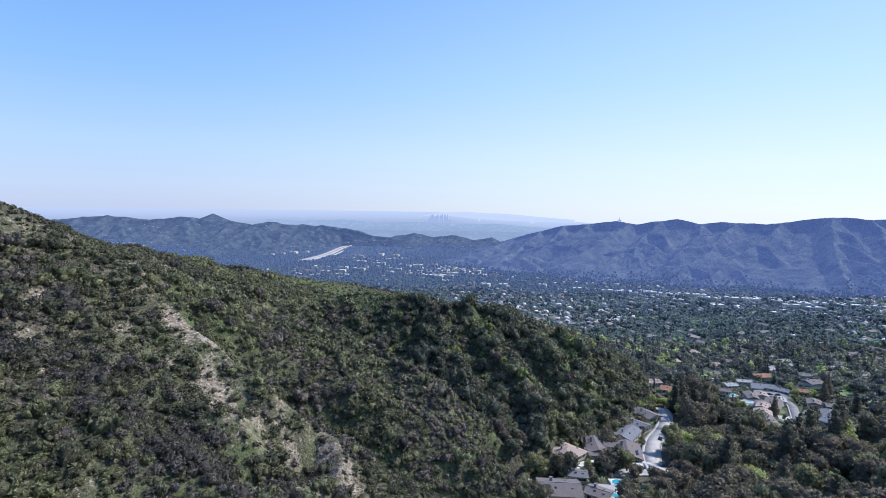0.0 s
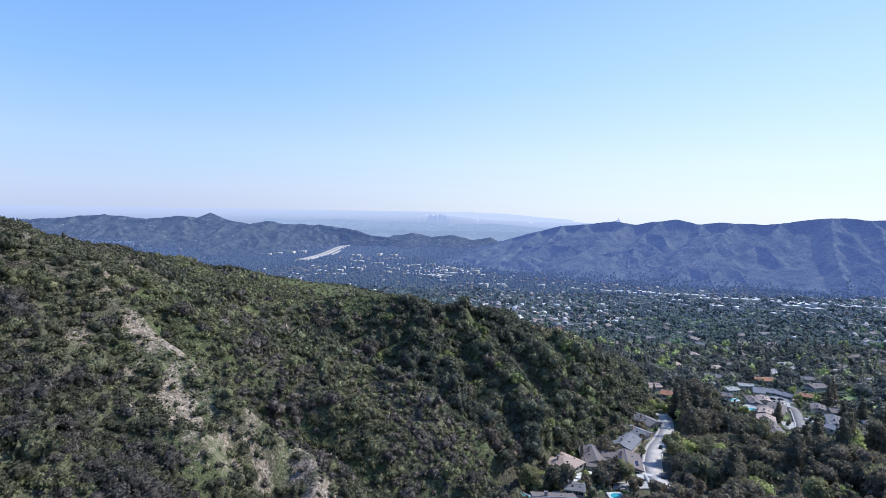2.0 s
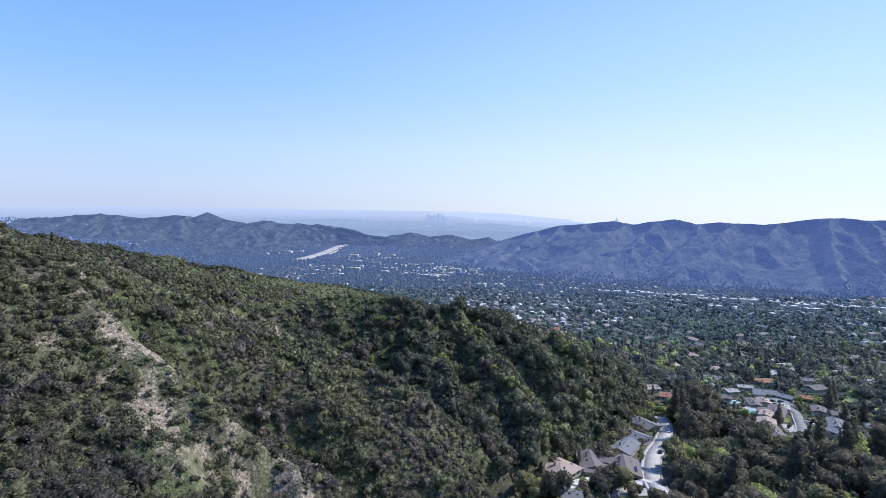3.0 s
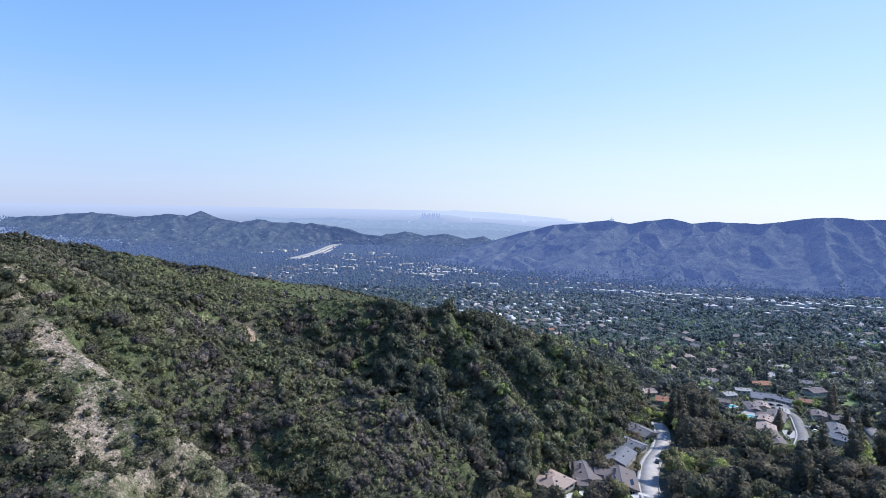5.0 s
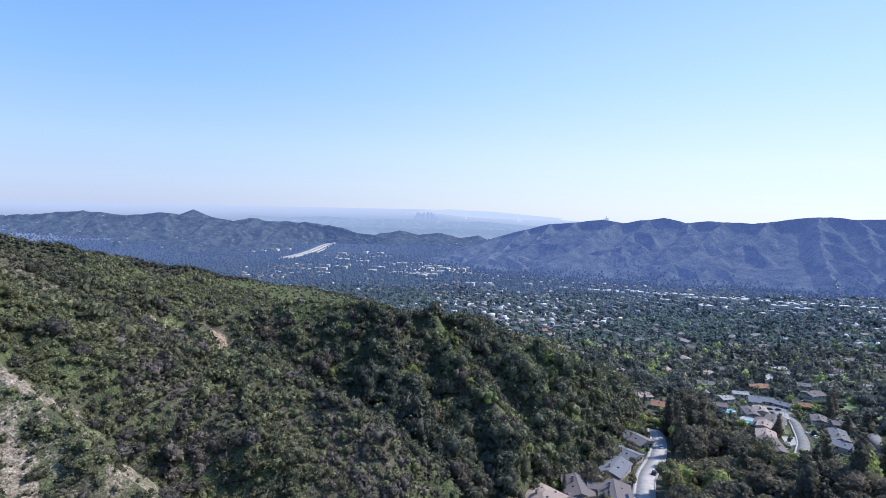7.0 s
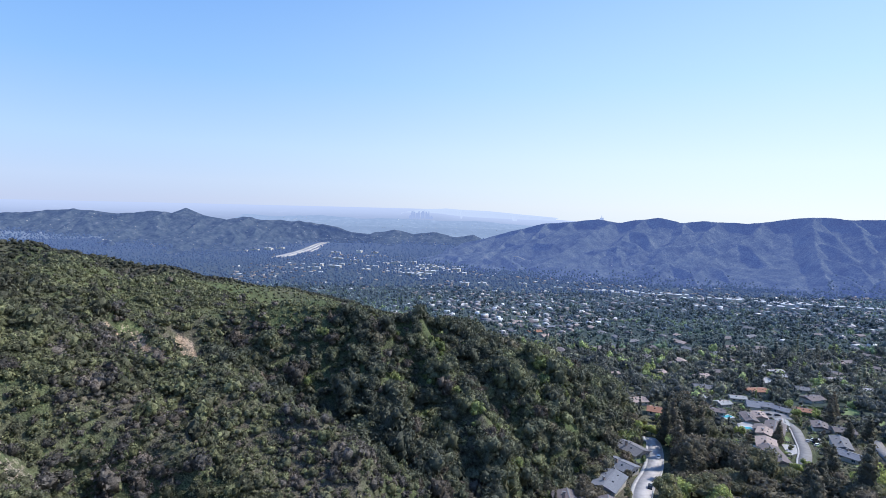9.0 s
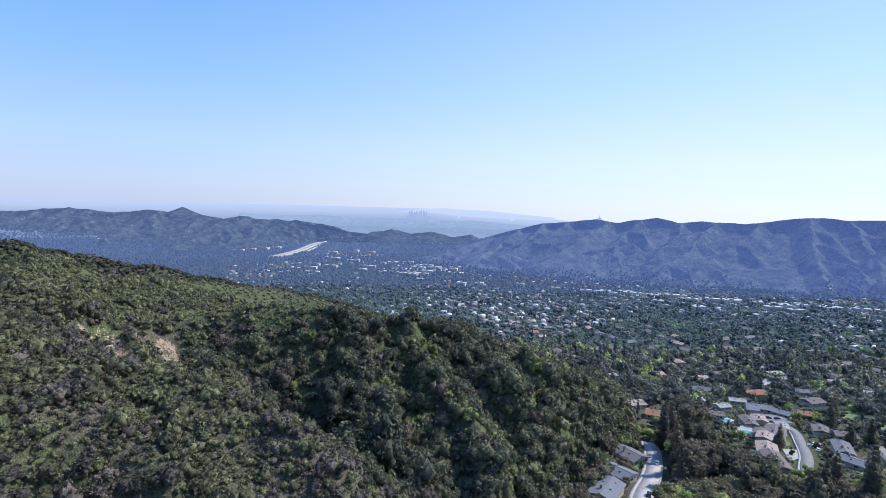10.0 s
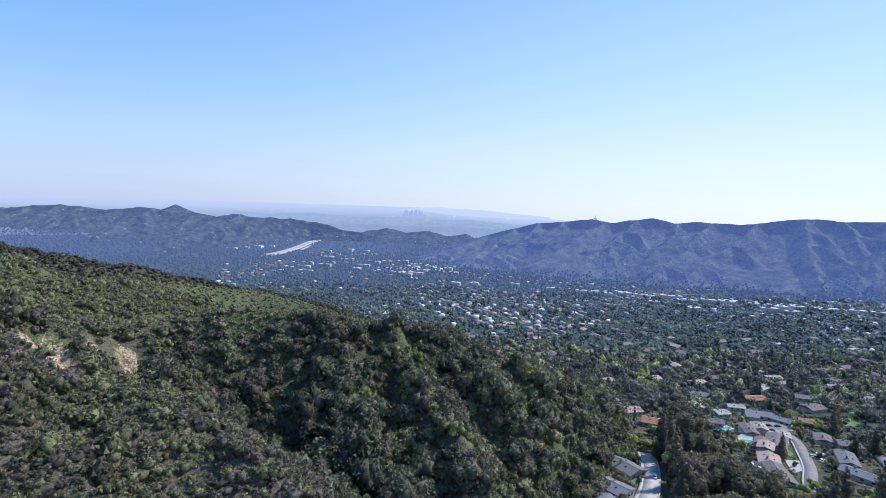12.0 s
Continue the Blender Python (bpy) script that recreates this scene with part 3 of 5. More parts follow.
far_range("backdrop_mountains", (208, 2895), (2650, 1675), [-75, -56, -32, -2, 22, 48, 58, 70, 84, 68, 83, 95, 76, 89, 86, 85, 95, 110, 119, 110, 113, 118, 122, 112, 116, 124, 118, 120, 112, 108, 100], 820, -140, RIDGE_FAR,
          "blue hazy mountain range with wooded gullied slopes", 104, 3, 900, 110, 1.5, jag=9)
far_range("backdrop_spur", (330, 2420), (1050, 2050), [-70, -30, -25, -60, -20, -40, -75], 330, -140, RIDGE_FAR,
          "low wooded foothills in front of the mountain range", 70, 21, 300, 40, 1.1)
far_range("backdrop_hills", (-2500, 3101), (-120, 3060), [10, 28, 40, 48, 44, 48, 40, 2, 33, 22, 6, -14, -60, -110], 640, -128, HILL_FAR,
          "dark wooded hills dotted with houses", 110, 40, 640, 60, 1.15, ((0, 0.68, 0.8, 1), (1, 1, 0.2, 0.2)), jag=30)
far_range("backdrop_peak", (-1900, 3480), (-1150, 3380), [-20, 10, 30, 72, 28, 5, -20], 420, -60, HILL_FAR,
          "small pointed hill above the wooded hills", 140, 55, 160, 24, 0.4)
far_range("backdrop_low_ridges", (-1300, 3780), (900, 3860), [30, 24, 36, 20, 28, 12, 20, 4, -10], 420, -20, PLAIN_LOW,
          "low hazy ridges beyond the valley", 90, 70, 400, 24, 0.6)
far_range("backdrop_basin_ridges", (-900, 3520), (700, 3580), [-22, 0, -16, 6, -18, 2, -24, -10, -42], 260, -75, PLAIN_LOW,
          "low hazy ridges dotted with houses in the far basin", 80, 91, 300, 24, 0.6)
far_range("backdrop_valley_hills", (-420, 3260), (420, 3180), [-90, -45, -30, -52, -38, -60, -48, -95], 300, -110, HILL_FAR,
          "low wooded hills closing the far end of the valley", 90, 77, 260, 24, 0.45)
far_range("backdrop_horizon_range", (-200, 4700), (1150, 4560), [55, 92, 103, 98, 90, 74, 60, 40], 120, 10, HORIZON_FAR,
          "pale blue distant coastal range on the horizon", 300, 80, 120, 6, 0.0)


def contour_road(name, grid, u, s0, s1, wide, label):
    """A graded road cut into a far slope: a thin bench that follows the ground's own height."""
    g = GRIDS[grid]
    m, n = g.shape[0], g.shape[1]
    s = np.arange(int(s0 * n), int(s1 * n))
    row = np.clip((u + 0.02 * np.sin(s * 0.09) + 0.01 * np.sin(s * 0.21 + 1)) * m, 0, m - 2)
    r0, f = row.astype(int), (row % 1)[:, None]
    a = g[r0, s] * (1 - f) + g[r0 + 1, s] * f
    b = g[r0 + 1, s]
    box_mean = np.ones(7) / 7
    a = np.stack([np.convolve(np.pad(a[:, k], 3, "edge"), box_mean, "valid") for k in range(3)], 1)
    b = np.stack([np.convolve(np.pad(b[:, k], 3, "edge"), box_mean, "valid") for k in range(3)], 1) + [0.01, -0.01, 0]
    way = (b - a)[:, :2] / (np.linalg.norm((b - a)[:, :2], axis=1, keepdims=True) + 1e-9)
    k = len(s)
    outer = np.column_stack([a[:, :2] + way * wide, a[:, 2] + 1.0])
    V = np.concatenate([np.column_stack([a[:, :2], a[:, 2] + 2.2]), outer, outer - [0, 0, 2.5]])
    i = np.arange(k - 1)
    F = np.concatenate([np.stack([i, k + i, k + i + 1, i + 1], 1), np.stack([k + i, 2 * k + i, 2 * k + i + 1, k + i + 1], 1)])
    tagged(new(name, mesh_of(name, V, F, TRACK)), label, "road", kind="structure")


TRACK = distance_mat("pale_graded_track", [(0.3, (0.30, 0.28, 0.27)), (0.7, (0.48, 0.45, 0.43))], (0.30, 0.36, 0.58), 0.4, 0.02)
contour_road("road_5", "backdrop_spur", 0.40, 0.12, 0.45, 3.2, "pale graded road winding over the foothill")
contour_road("road_6", "backdrop_spur", 0.58, 0.2, 0.5, 3.2, "pale graded road winding over the foothill")


# ---- foliage ----
def ball(level):
    """A round core of few faces."""
    bm = bmesh.new()
    bmesh.ops.create_icosphere(bm, subdivisions=level, radius=1.0)
    v = np.array([p.co[:] for p in bm.verts])
    f = np.array([[p.index for p in q.verts] for q in bm.faces])
    bm.free()
    return v, f


EIGHT = (np.array([(0, 0, -1), (1, 0, 0), (0, 1, 0), (-1, 0, 0), (0, -1, 0), (0, 0, 1)], float) * 1.12,
         np.array([(1, 2, 5), (2, 3, 5), (3, 4, 5), (4, 1, 5), (2, 1, 0), (3, 2, 0), (4, 3, 0), (1, 4, 0)]))
BALLS = {1: EIGHT, 2: ball(1)}


def clump(lobes, leaves, leaf, cores=1, jitter=0.75, core=0.92, solid=99):
    """Leaf clumps over a group of lobes (x, y, z, r): verts and triangles."""
    lobes = np.array(lobes, float)
    V, F = [], []
    count = 0
    if cores:
        for c in lobes[:solid]:
            bv, bf = BALLS[cores]
            turn = np.linalg.qr(rng.standard_normal((3, 3)))[0]
            if np.linalg.det(turn) < 0:
                turn[:, 0] *= -1
            V.append(bv @ turn * c[3] * core * (1 + 0.2 * rng.standard_normal((len(bv), 1))) + c[:3])
            F.append(bf + count)
            count += len(bv)
    w = lobes[:, 3] ** 2
    pick = rng.choice(len(lobes), leaves * 3, p=w / w.sum())
    d = rng.standard_normal((leaves * 3, 3))
    d /= np.linalg.norm(d, axis=1, keepdims=True)
    d[:, 2] = np.where(d[:, 2] < -0.35, -d[:, 2], d[:, 2])
    p = lobes[pick, :3] + d * lobes[pick, 3:] * (0.82 + 0.3 * rng.random((leaves * 3, 1)))
    inside = np.zeros(len(p), bool)
    for i, c in enumerate(lobes):
        inside |= (np.linalg.norm(p - c[:3], axis=1) < c[3] * 0.78) & (pick != i)
    keep = np.where(~inside)[0][:leaves]
    p, d = p[keep], d[keep]
    nrm = d + jitter * rng.standard_normal(d.shape)
    nrm /= np.linalg.norm(nrm, axis=1, keepdims=True)
    t = np.cross(nrm, rng.standard_normal(d.shape))
    t /= np.linalg.norm(t, axis=1, keepdims=True)
    b = np.cross(nrm, t)
    s = leaf * (0.6 + 0.9 * rng.random((len(p), 1)))
    V.append(np.concatenate([p + t * s, p - t * s * 0.5 + b * s * 0.8, p - t * s * 0.5 - b * s * 0.8]))
    k = len(p)
    F.append(np.stack([np.arange(k), np.arange(k) + k, np.arange(k) + 2 * k], 1) + count)
    return np.concatenate(V), np.concatenate(F)


def bush_lobes(n):
    out = [(0, 0, 0.45, 0.62)]
    for _ in range(n):
        a, r = rng.uniform(0, 6.28), rng.uniform(0.4, 0.85)
        out.append((math.cos(a) * r, math.sin(a) * r, rng.uniform(0.15, 0.6), rng.uniform(0.24, 0.48)))
    return out


def crown_lobes(n, tall=1.0):
    out = [(0, 0, 0.62 * tall, 0.5)]
    for _ in range(n):
        a, r, h = rng.uniform(0, 6.28), rng.uniform(0.3, 0.62), rng.uniform(0.3, 1.0)
        out.append((math.cos(a) * r, math.sin(a) * r, h * tall, rng.uniform(0.28, 0.5)))
    return out


def conifer_lobes(tall=2.6):
    return [(rng.normal(0, 0.05), rng.normal(0, 0.05), 0.3 + (tall - 0.3) * f, 0.62 * (1 - f) ** 0.8 + 0.1) for f in np.linspace(0, 0.93, 8)]


def scatter(name, protos, which, x, y, z, size, tall, tint, mat, label, category):
    """Many plants as one object: each takes a prototype, a turn, a size, a height and a tint."""
    V, F, T, count = [], [], [], 0
    turn = rng.uniform(0, 6.283, len(x))
    for k, (pv, pf) in enumerate(protos):
        sel = np.where(which == k)[0]
        if not len(sel):
            continue
        c, s = np.cos(turn[sel])[:, None], np.sin(turn[sel])[:, None]
        px, py, pz = pv[None, :, 0], pv[None, :, 1], pv[None, :, 2]
        sz = size[sel][:, None]
        w = np.stack([x[sel][:, None] + (px * c - py * s) * sz, y[sel][:, None] + (px * s + py * c) * sz,
                      z[sel][:, None] + pz * sz * tall[sel][:, None]], -1)
        V.append(w.reshape(-1, 3))
        F.append((pf[None] + (np.arange(len(sel)) * len(pv))[:, None, None] + count).reshape(-1, 3))
        T.append(np.repeat(tint[sel], len(pv)))
        count += len(sel) * len(pv)
    me = mesh_of(name, np.concatenate(V), np.concatenate(F), mat, {"tint": np.concatenate(T)}, True)
    return tagged(new(name, me), label, category, kind="stuff")


def jitter_grid(x0, x1, y0, y1, step):
    gx, gy = np.meshgrid(np.arange(x0, x1, step), np.arange(y0, y1, step))
    gx = gx.ravel() + rng.uniform(-0.5, 0.5, gx.size) * step
    gy = gy.ravel() + rng.uniform(-0.5, 0.5, gy.size) * step
    return gx, gy


WOOD = [(-66, 263), (-60, 271), (-42, 275), (-25, 282), (-5, 287), (16, 303), (46, 326), (60, 350), (90, 400), (130, 440), (158, 436), (152, 372), (142, 340), (126, 313),
        (112, 292), (98, 274), (80, 262), (58, 242), (46, 222), (30, 214), (14, 211), (-4, 211), (-21, 214), (-45, 228), (-56, 240), (-62, 252)]


def shrub_tint(x, y, low=-0.28, high=0.30):
    """Greens that drift over the slope, with drifts of dry brown and grey bushes, and a gully's shade tinted in."""
    bench = np.where(inside(x, y, MEADOW), 1.0, 0.0)
    # the gully's shade goes in as darker and browner bush colours
    shade = np.clip(1.3 - line_gap(x, y, [(-86, 118), (-70, 110), (-60, 116), (-50, 104)]) / 22, 0, 1)
    tint = np.clip(fbm(x, y, 30, 62, 3) * 0.72 + rng.uniform(low, high, len(x)) + 0.36 * bench + 0.15 * np.exp(-line_gap(x, y, RIM) / 9) - 0.12 * shade, 0, 0.67)
    grey = rng.random(len(x)) < np.clip((fbm(x, y, 26, 63, 3) - 0.46) * 2.8 * (1 - 0.75 * bench) + 0.30 * shade, 0.06, 0.6)
    tint[grey] = rng.uniform(0.72, 1.0 - 0.2 * shade[grey], grey.sum())
    return tint


def free_ground(x, y, gap=2.0):
    """Clear of the houses, pools and streets."""
    return (np.min(np.stack([np.hypot(x - a, y - b + 3) - c * 0.58 for a, b, c in HOUSES if b < 480]), 0) > gap + 1.5) & (line_gap(x, y, ROAD_LINE) > 6.5 + gap) & (
        np.min(np.stack([np.hypot(x - a, y - b) for a, b in ((37, 201), (73, 204), (66, 192))]), 0) > 9)


def behind_ridge(x, y):
    """The back of the main ridge, which falls away on its far side."""
    return x < np.interp(y, [110, 150, 200, 255, 296, 330], [-158, -127, -121, -126, -137, -175]) - 14


def plant_hill():
    # the shrubs of the open slopes: thickets with gaps, large old bushes, small ones on the stony ground
    x, y = jitter_grid(-330, 70, 40, 345, 1.72)
    z = surface(x, y)
    ok = (x > -0.87 * y - 6) & ~behind_ridge(x, y) & (z - valley(x, y) > 5) & (~inside(x, y, WOOD) | (rng.random(len(x)) < 0.22) | (line_gap(x, y, [(-66, 250), (-51, 256), (-33, 248), (-12, 236), (8, 230)]) < 12))
    bare, lush = bare_amount(x, y), lush_amount(x, y)
    ok &= rng.random(len(x)) < np.where(fbm(x, y, 9, 61, 3) > 0.64, 0.92, 0.99)
    ok &= (rng.random(len(x)) > bare * 0.5) & (rng.random(len(x)) > 0.5 * np.exp(-(line_gap(x, y, DIRT_STRIP) / 5) ** 2)) & (rng.random(len(x)) > 0.92 * (np.minimum.reduce([line_gap(x, y, q) for q in (SCARP, SCARP_MID, SCARP_EAST)]) < 4.2)) & (rng.random(len(x)) > lush * 0.15)
    x, y, z, bare, lush = x[ok], y[ok], z[ok], bare[ok], lush[ok]
    size = np.clip(rng.lognormal(0.20, 0.50, len(x)), 0.45, 3.6) * np.where(bare < 0.3, 1.14, 1 - 0.45 * bare) * np.where(inside(x, y, MEADOW), 0.86, 1.0) * (1 - 0.25 * lush)
    size = np.where(line_gap(x, y, [(-158, 110), (-127, 150), (-121, 200)]) < 14, np.minimum(size, 1.1), size)
    tint = shrub_tint(x, y)
    tint = np.where((tint > 0.60) & (tint < 0.7), 0.60, tint)
    protos = [clump(bush_lobes(5), 150, 0.10, 1, 1.2, 0.80, 4) for _ in range(6)] + [clump(bush_lobes(3), 38, 0.152, 1, 1.2, 0.82, 3) for _ in range(6)]
    which = rng.integers(0, 6, len(x)) + np.where((y < 122) | ((size > 1.9) & (y < 175)), 0, 6)
    scatter("chaparral", protos, which, x, y, z - 0.08 * size, size, rng.uniform(0.6, 1.3, len(x)), tint, SHRUB,
            "dense grey-green and brown chaparral shrubs covering the hillside", "shrubs")
    # low scrub and tufts between them
    x, y = jitter_grid(-260, 110, 45, 345, 1.3)
    z = surface(x, y)
    ok = (x > -0.87 * y - 4) & ~behind_ridge(x, y) & (z - valley(x, y) > 4) & (rng.random(len(x)) > 0.2 + 0.3 * bare_amount(x, y)) & (line_gap(x, y, ROAD_LINE) > 20)
    x, y, z = x[ok], y[ok], z[ok]
    scatter("low_scrub", [clump([(0, 0, 0.2, 0.6)], 8, 0.20, 0) for _ in range(4)], rng.integers(0, 4, len(x)), x, y, z - 0.05, rng.uniform(0.4, 1.1, len(x)),
            rng.uniform(0.6, 1.3, len(x)), np.where((lush_amount(x, y) > 0.3) | (rng.random(len(x)) < 0.55), rng.uniform(0.50, 0.67, len(x)), shrub_tint(x, y, -0.2, 0.3)), SHRUB, "low green and dry scrub between the larger shrubs", "shrubs")
    # the darker ridge behind the meadow
    x, y = jitter_grid(-420, 60, 340, 560, 3.2)
    z = surface(x, y)
    ok = (x > -0.95 * y + 20) & (z - valley(x, y) > 3) & ~inside(x, y, WOOD)
    x, y, z = x[ok], y[ok], z[ok]
    open_one = inside(x, y, MEADOW)
    size = np.where(open_one, rng.uniform(0.8, 1.9, len(x)), rng.uniform(1.5, 3.4, len(x)))
    scatter("ridge_chaparral", [clump(bush_lobes(1), 10, 0.26, 1, 0.9, 0.9, 1) for _ in range(6)], rng.integers(0, 6, len(x)), x, y, z - 0.3, size, rng.uniform(0.6, 1.0, len(x)),
            np.where(open_one, rng.uniform(0.35, 0.66, len(x)), rng.uniform(0.0, 0.10, len(x))), SHRUB, "dark green chaparral on the farther ridge", "shrubs")
    # evergreen oaks of the ravine, largest low on the slope
    x, y = jitter_grid(-80, 165, 195, 445, 3.6)
    z = surface(x, y)
    ok = inside(x, y, WOOD) & free_ground(x, y)
    ok &= rng.random(len(x)) > 0.6 * np.exp(-np.minimum(line_gap(x, y, LIT_A), line_gap(x, y, LIT_B)) / 2.5)
    x, y, z = x[ok], y[ok], z[ok]
    wall = np.clip((y - 262 - 0.25 * np.maximum(x, 0)) / 14, 0, 1) * (x < 10)
    size = np.clip(rng.lognormal(1.22, 0.44, len(x)), 1.3, 7.0) * np.where(x < -10, 0.80, 1.0) * (1 - 0.2 * wall)
    # leaves tinted darker towards the ravine bed, to deepen its shade
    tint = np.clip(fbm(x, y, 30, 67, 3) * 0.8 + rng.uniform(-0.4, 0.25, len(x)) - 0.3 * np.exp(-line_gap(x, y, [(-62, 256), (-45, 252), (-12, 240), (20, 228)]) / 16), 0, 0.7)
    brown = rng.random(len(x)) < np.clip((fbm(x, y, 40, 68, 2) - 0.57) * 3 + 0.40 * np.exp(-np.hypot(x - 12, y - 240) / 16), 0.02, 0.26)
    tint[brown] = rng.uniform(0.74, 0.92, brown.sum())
    # sun on the open crests is put in as lighter leaf tints
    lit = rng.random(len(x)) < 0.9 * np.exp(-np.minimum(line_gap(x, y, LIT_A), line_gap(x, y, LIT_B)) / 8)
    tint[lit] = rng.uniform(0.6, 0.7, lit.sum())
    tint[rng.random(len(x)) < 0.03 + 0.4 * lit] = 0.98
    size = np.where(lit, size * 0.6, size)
    protos = [clump(crown_lobes(9, 1.0), 250, 0.09, 1, 0.9, 0.88, 8) for _ in range(10)]
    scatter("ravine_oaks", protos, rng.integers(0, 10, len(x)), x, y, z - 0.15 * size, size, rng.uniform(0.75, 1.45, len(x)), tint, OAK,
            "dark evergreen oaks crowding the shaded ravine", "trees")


# ---- streets ----
def smooth_line(line, step=4.0):
    """The line with rounded corners, at even steps."""
    p = np.array(line, float)
    for _ in range(3):
        q = np.concatenate([p[:1], np.stack([0.75 * p[:-1] + 0.25 * p[1:], 0.25 * p[:-1] + 0.75 * p[1:]], 1).reshape(-1, p.shape[1]), p[-1:]])
        p = q
    d = np.concatenate([[0], np.cumsum(np.linalg.norm(np.diff(p, axis=0), axis=1))])
    t = np.arange(0, d[-1], step)
    return np.stack([np.interp(t, d, p[:, k]) for k in range(p.shape[1])], 1)


def strip(name, line, off0, off1, lift, thick, mat, label, category, step=2.0, level=None, bed=5.0):
    """A band along a line, between two offsets to its right, with a thickness."""
    p = smooth_line(line, step)
    t = np.gradient(p, axis=0)
    t /= np.linalg.norm(t, axis=1, keepdims=True)
    nrm = np.stack([t[:, 1], -t[:, 0]], 1)
    a, b = p[:, :2] + nrm[:, :2] * off0, p[:, :2] + nrm[:, :2] * off1
    if level is None:
        h = np.max([surface(p[:, 0] + nrm[:, 0] * o, p[:, 1] + nrm[:, 1] * o) for o in (-bed, 0.0, bed)], 0) + lift
    else:
        h = level(p[:, 0], p[:, 1]) + lift
    h = np.convolve(np.pad(h, 9, "edge"), np.ones(19) / 19, "valid")
    n = len(p)
    V = np.concatenate([np.column_stack([a, h]), np.column_stack([b, h]), np.column_stack([a, h - thick]), np.column_stack([b, h - thick])])
    i = np.arange(n - 1)
    F = np.concatenate([np.stack([i, i + 1, n + i + 1, n + i], 1), np.stack([2 * n + i, 2 * n + i + 1, i + 1, i], 1),
                        np.stack([n + i, n + i + 1, 3 * n + i + 1, 3 * n + i], 1)])
    return tagged(new(name, mesh_of(name, V, F, mat)), label, category, kind="structure")


ROAD_H = 0.5
STREET_LINE = ROAD_LINE[:11] + [(154, 349)]
strip("road_1", STREET_LINE, -3.5, 3.5, ROAD_H, 2.5, ASPHALT, "worn grey asphalt residential street winding along the canyon", "road")
strip("pavement_1", STREET_LINE, -5.0, -3.5, ROAD_H + 0.12, 2.5, PAVING, "pale concrete pavement beside the street", "pavement")
strip("pavement_2", STREET_LINE, 3.5, 4.1, ROAD_H + 0.12, 2.5, PAVING, "pale concrete kerb strip beside the street", "pavement")
strip("road_2", CUL_LINE, -3.0, 3.0, ROAD_H, 2.5, OLD_ASPHALT, "grey asphalt cul-de-sac between houses", "road", bed=2.0)
strip("pavement_3", CUL_LINE, -3.9, -3.0, ROAD_H + 0.12, 0.5, PAVING, "pale concrete pavement beside the cul-de-sac", "pavement", bed=2.0)
strip("road_3", SIDE_LINE, -3.5, 3.5, ROAD_H, 2.5, OLD_ASPHALT, "grey asphalt side street among trees", "road")


def disc(name, x, y, r, lift, mat, label, category, squash=1.0, turn=0.0, kind="structure", thick=1.5):
    bm = bmesh.new()
    n = 28
    h = float(surface(x, y)) + lift
    top = [bm.verts.new((x + math.cos(turn) * r * math.cos(a) - math.sin(turn) * r * squash * math.sin(a),
                         y + math.sin(turn) * r * math.cos(a) + math.cos(turn) * r * squash * math.sin(a), h)) for a in np.linspace(0, 2 * math.pi, n, False)]
    low = [bm.verts.new(v.co - Vector((0, 0, thick))) for v in top]
    bm.faces.new(top)
    for i in range(n):
        bm.faces.new((top[i - 1], low[i - 1], low[i], top[i]))
    me = bpy.data.meshes.new(name)
    bm.to_mesh(me)
    bm.free()
    me.materials.append(mat)
    return tagged(new(name, me), label, category, kind=kind)


disc("lawn_1", 346, 436, 14, 0.5, LAWN, "sunlit green lawn between trees", "lawn", 0.6, 0.6)
disc("lawn_2", 344, 407, 13, 0.5, LAWN, "sunlit green lawn beside trees", "lawn", 0.5, 0.5)
disc("lawn_3", 250, 369, 4.5, 0.55, LAWN, "green front lawn beside the cul-de-sac", "lawn", 0.5, 0.95)
disc("lawn_4", 131, 309, 8, 0.5, LAWN, "green verge beside the street", "lawn", 0.3, 1.1)
disc("driveway_1", 80, 231, 6, 0.5, CONCRETE, "pale concrete driveway between houses", "driveway", 0.5, 0.4)
disc("driveway_2", 93, 227, 4, 0.5, CONCRETE, "pale concrete driveway beside the street", "driveway", 0.6, 0.2)
disc("patio_1", 66, 226, 4, 0.45, CONCRETE, "pale paved patio behind a house", "patio", 0.6, 0.4)
disc("patio_2", 52, 204, 4.5, 0.45, CONCRETE, "pale paved patio beside the pool", "patio", 0.6, 2.4)
disc("driveway_3", 272, 371, 4.5, 0.5, CONCRETE, "pale concrete driveway by the cul-de-sac", "driveway", 0.6, 0.9)
disc("driveway_4", 264, 403, 4.5, 0.5, CONCRETE, "pale concrete driveway in front of a house", "driveway", 0.6, 0.9)
disc("patio_3", 240, 395, 6, 0.5, PAVING, "pale paved patio beside garden pools", "patio", 0.7, 0.5)
disc("patio_5", 256, 418, 6, 0.5, CONCRETE, "pale paved terrace behind a house", "patio", 0.6, 0.2)
disc("road_4", 280, 422, 11, ROAD_H - 0.02, OLD_ASPHALT, "round asphalt turning circle of the cul-de-sac", "road")


def slab(name, corners, lift, mat, label, category, thick=1.2):
    """A flat paved piece of ground with the given corners, resting on the slope."""
    bm = bmesh.new()
    top = [bm.verts.new((x, y, float(surface(x, y)) + lift)) for x, y in corners]
    low = [bm.verts.new(v.co - Vector((0, 0, thick))) for v in top]
    bm.faces.new(top)
    for i in range(len(top)):
        bm.faces.new((top[i - 1], low[i - 1], low[i], top[i]))
    bmesh.ops.recalc_face_normals(bm, faces=bm.faces)
    me = bpy.data.meshes.new(name)
    bm.to_mesh(me)
    bm.free()
    me.materials.append(mat)
    return tagged(new(name, me), label, category, kind="structure")


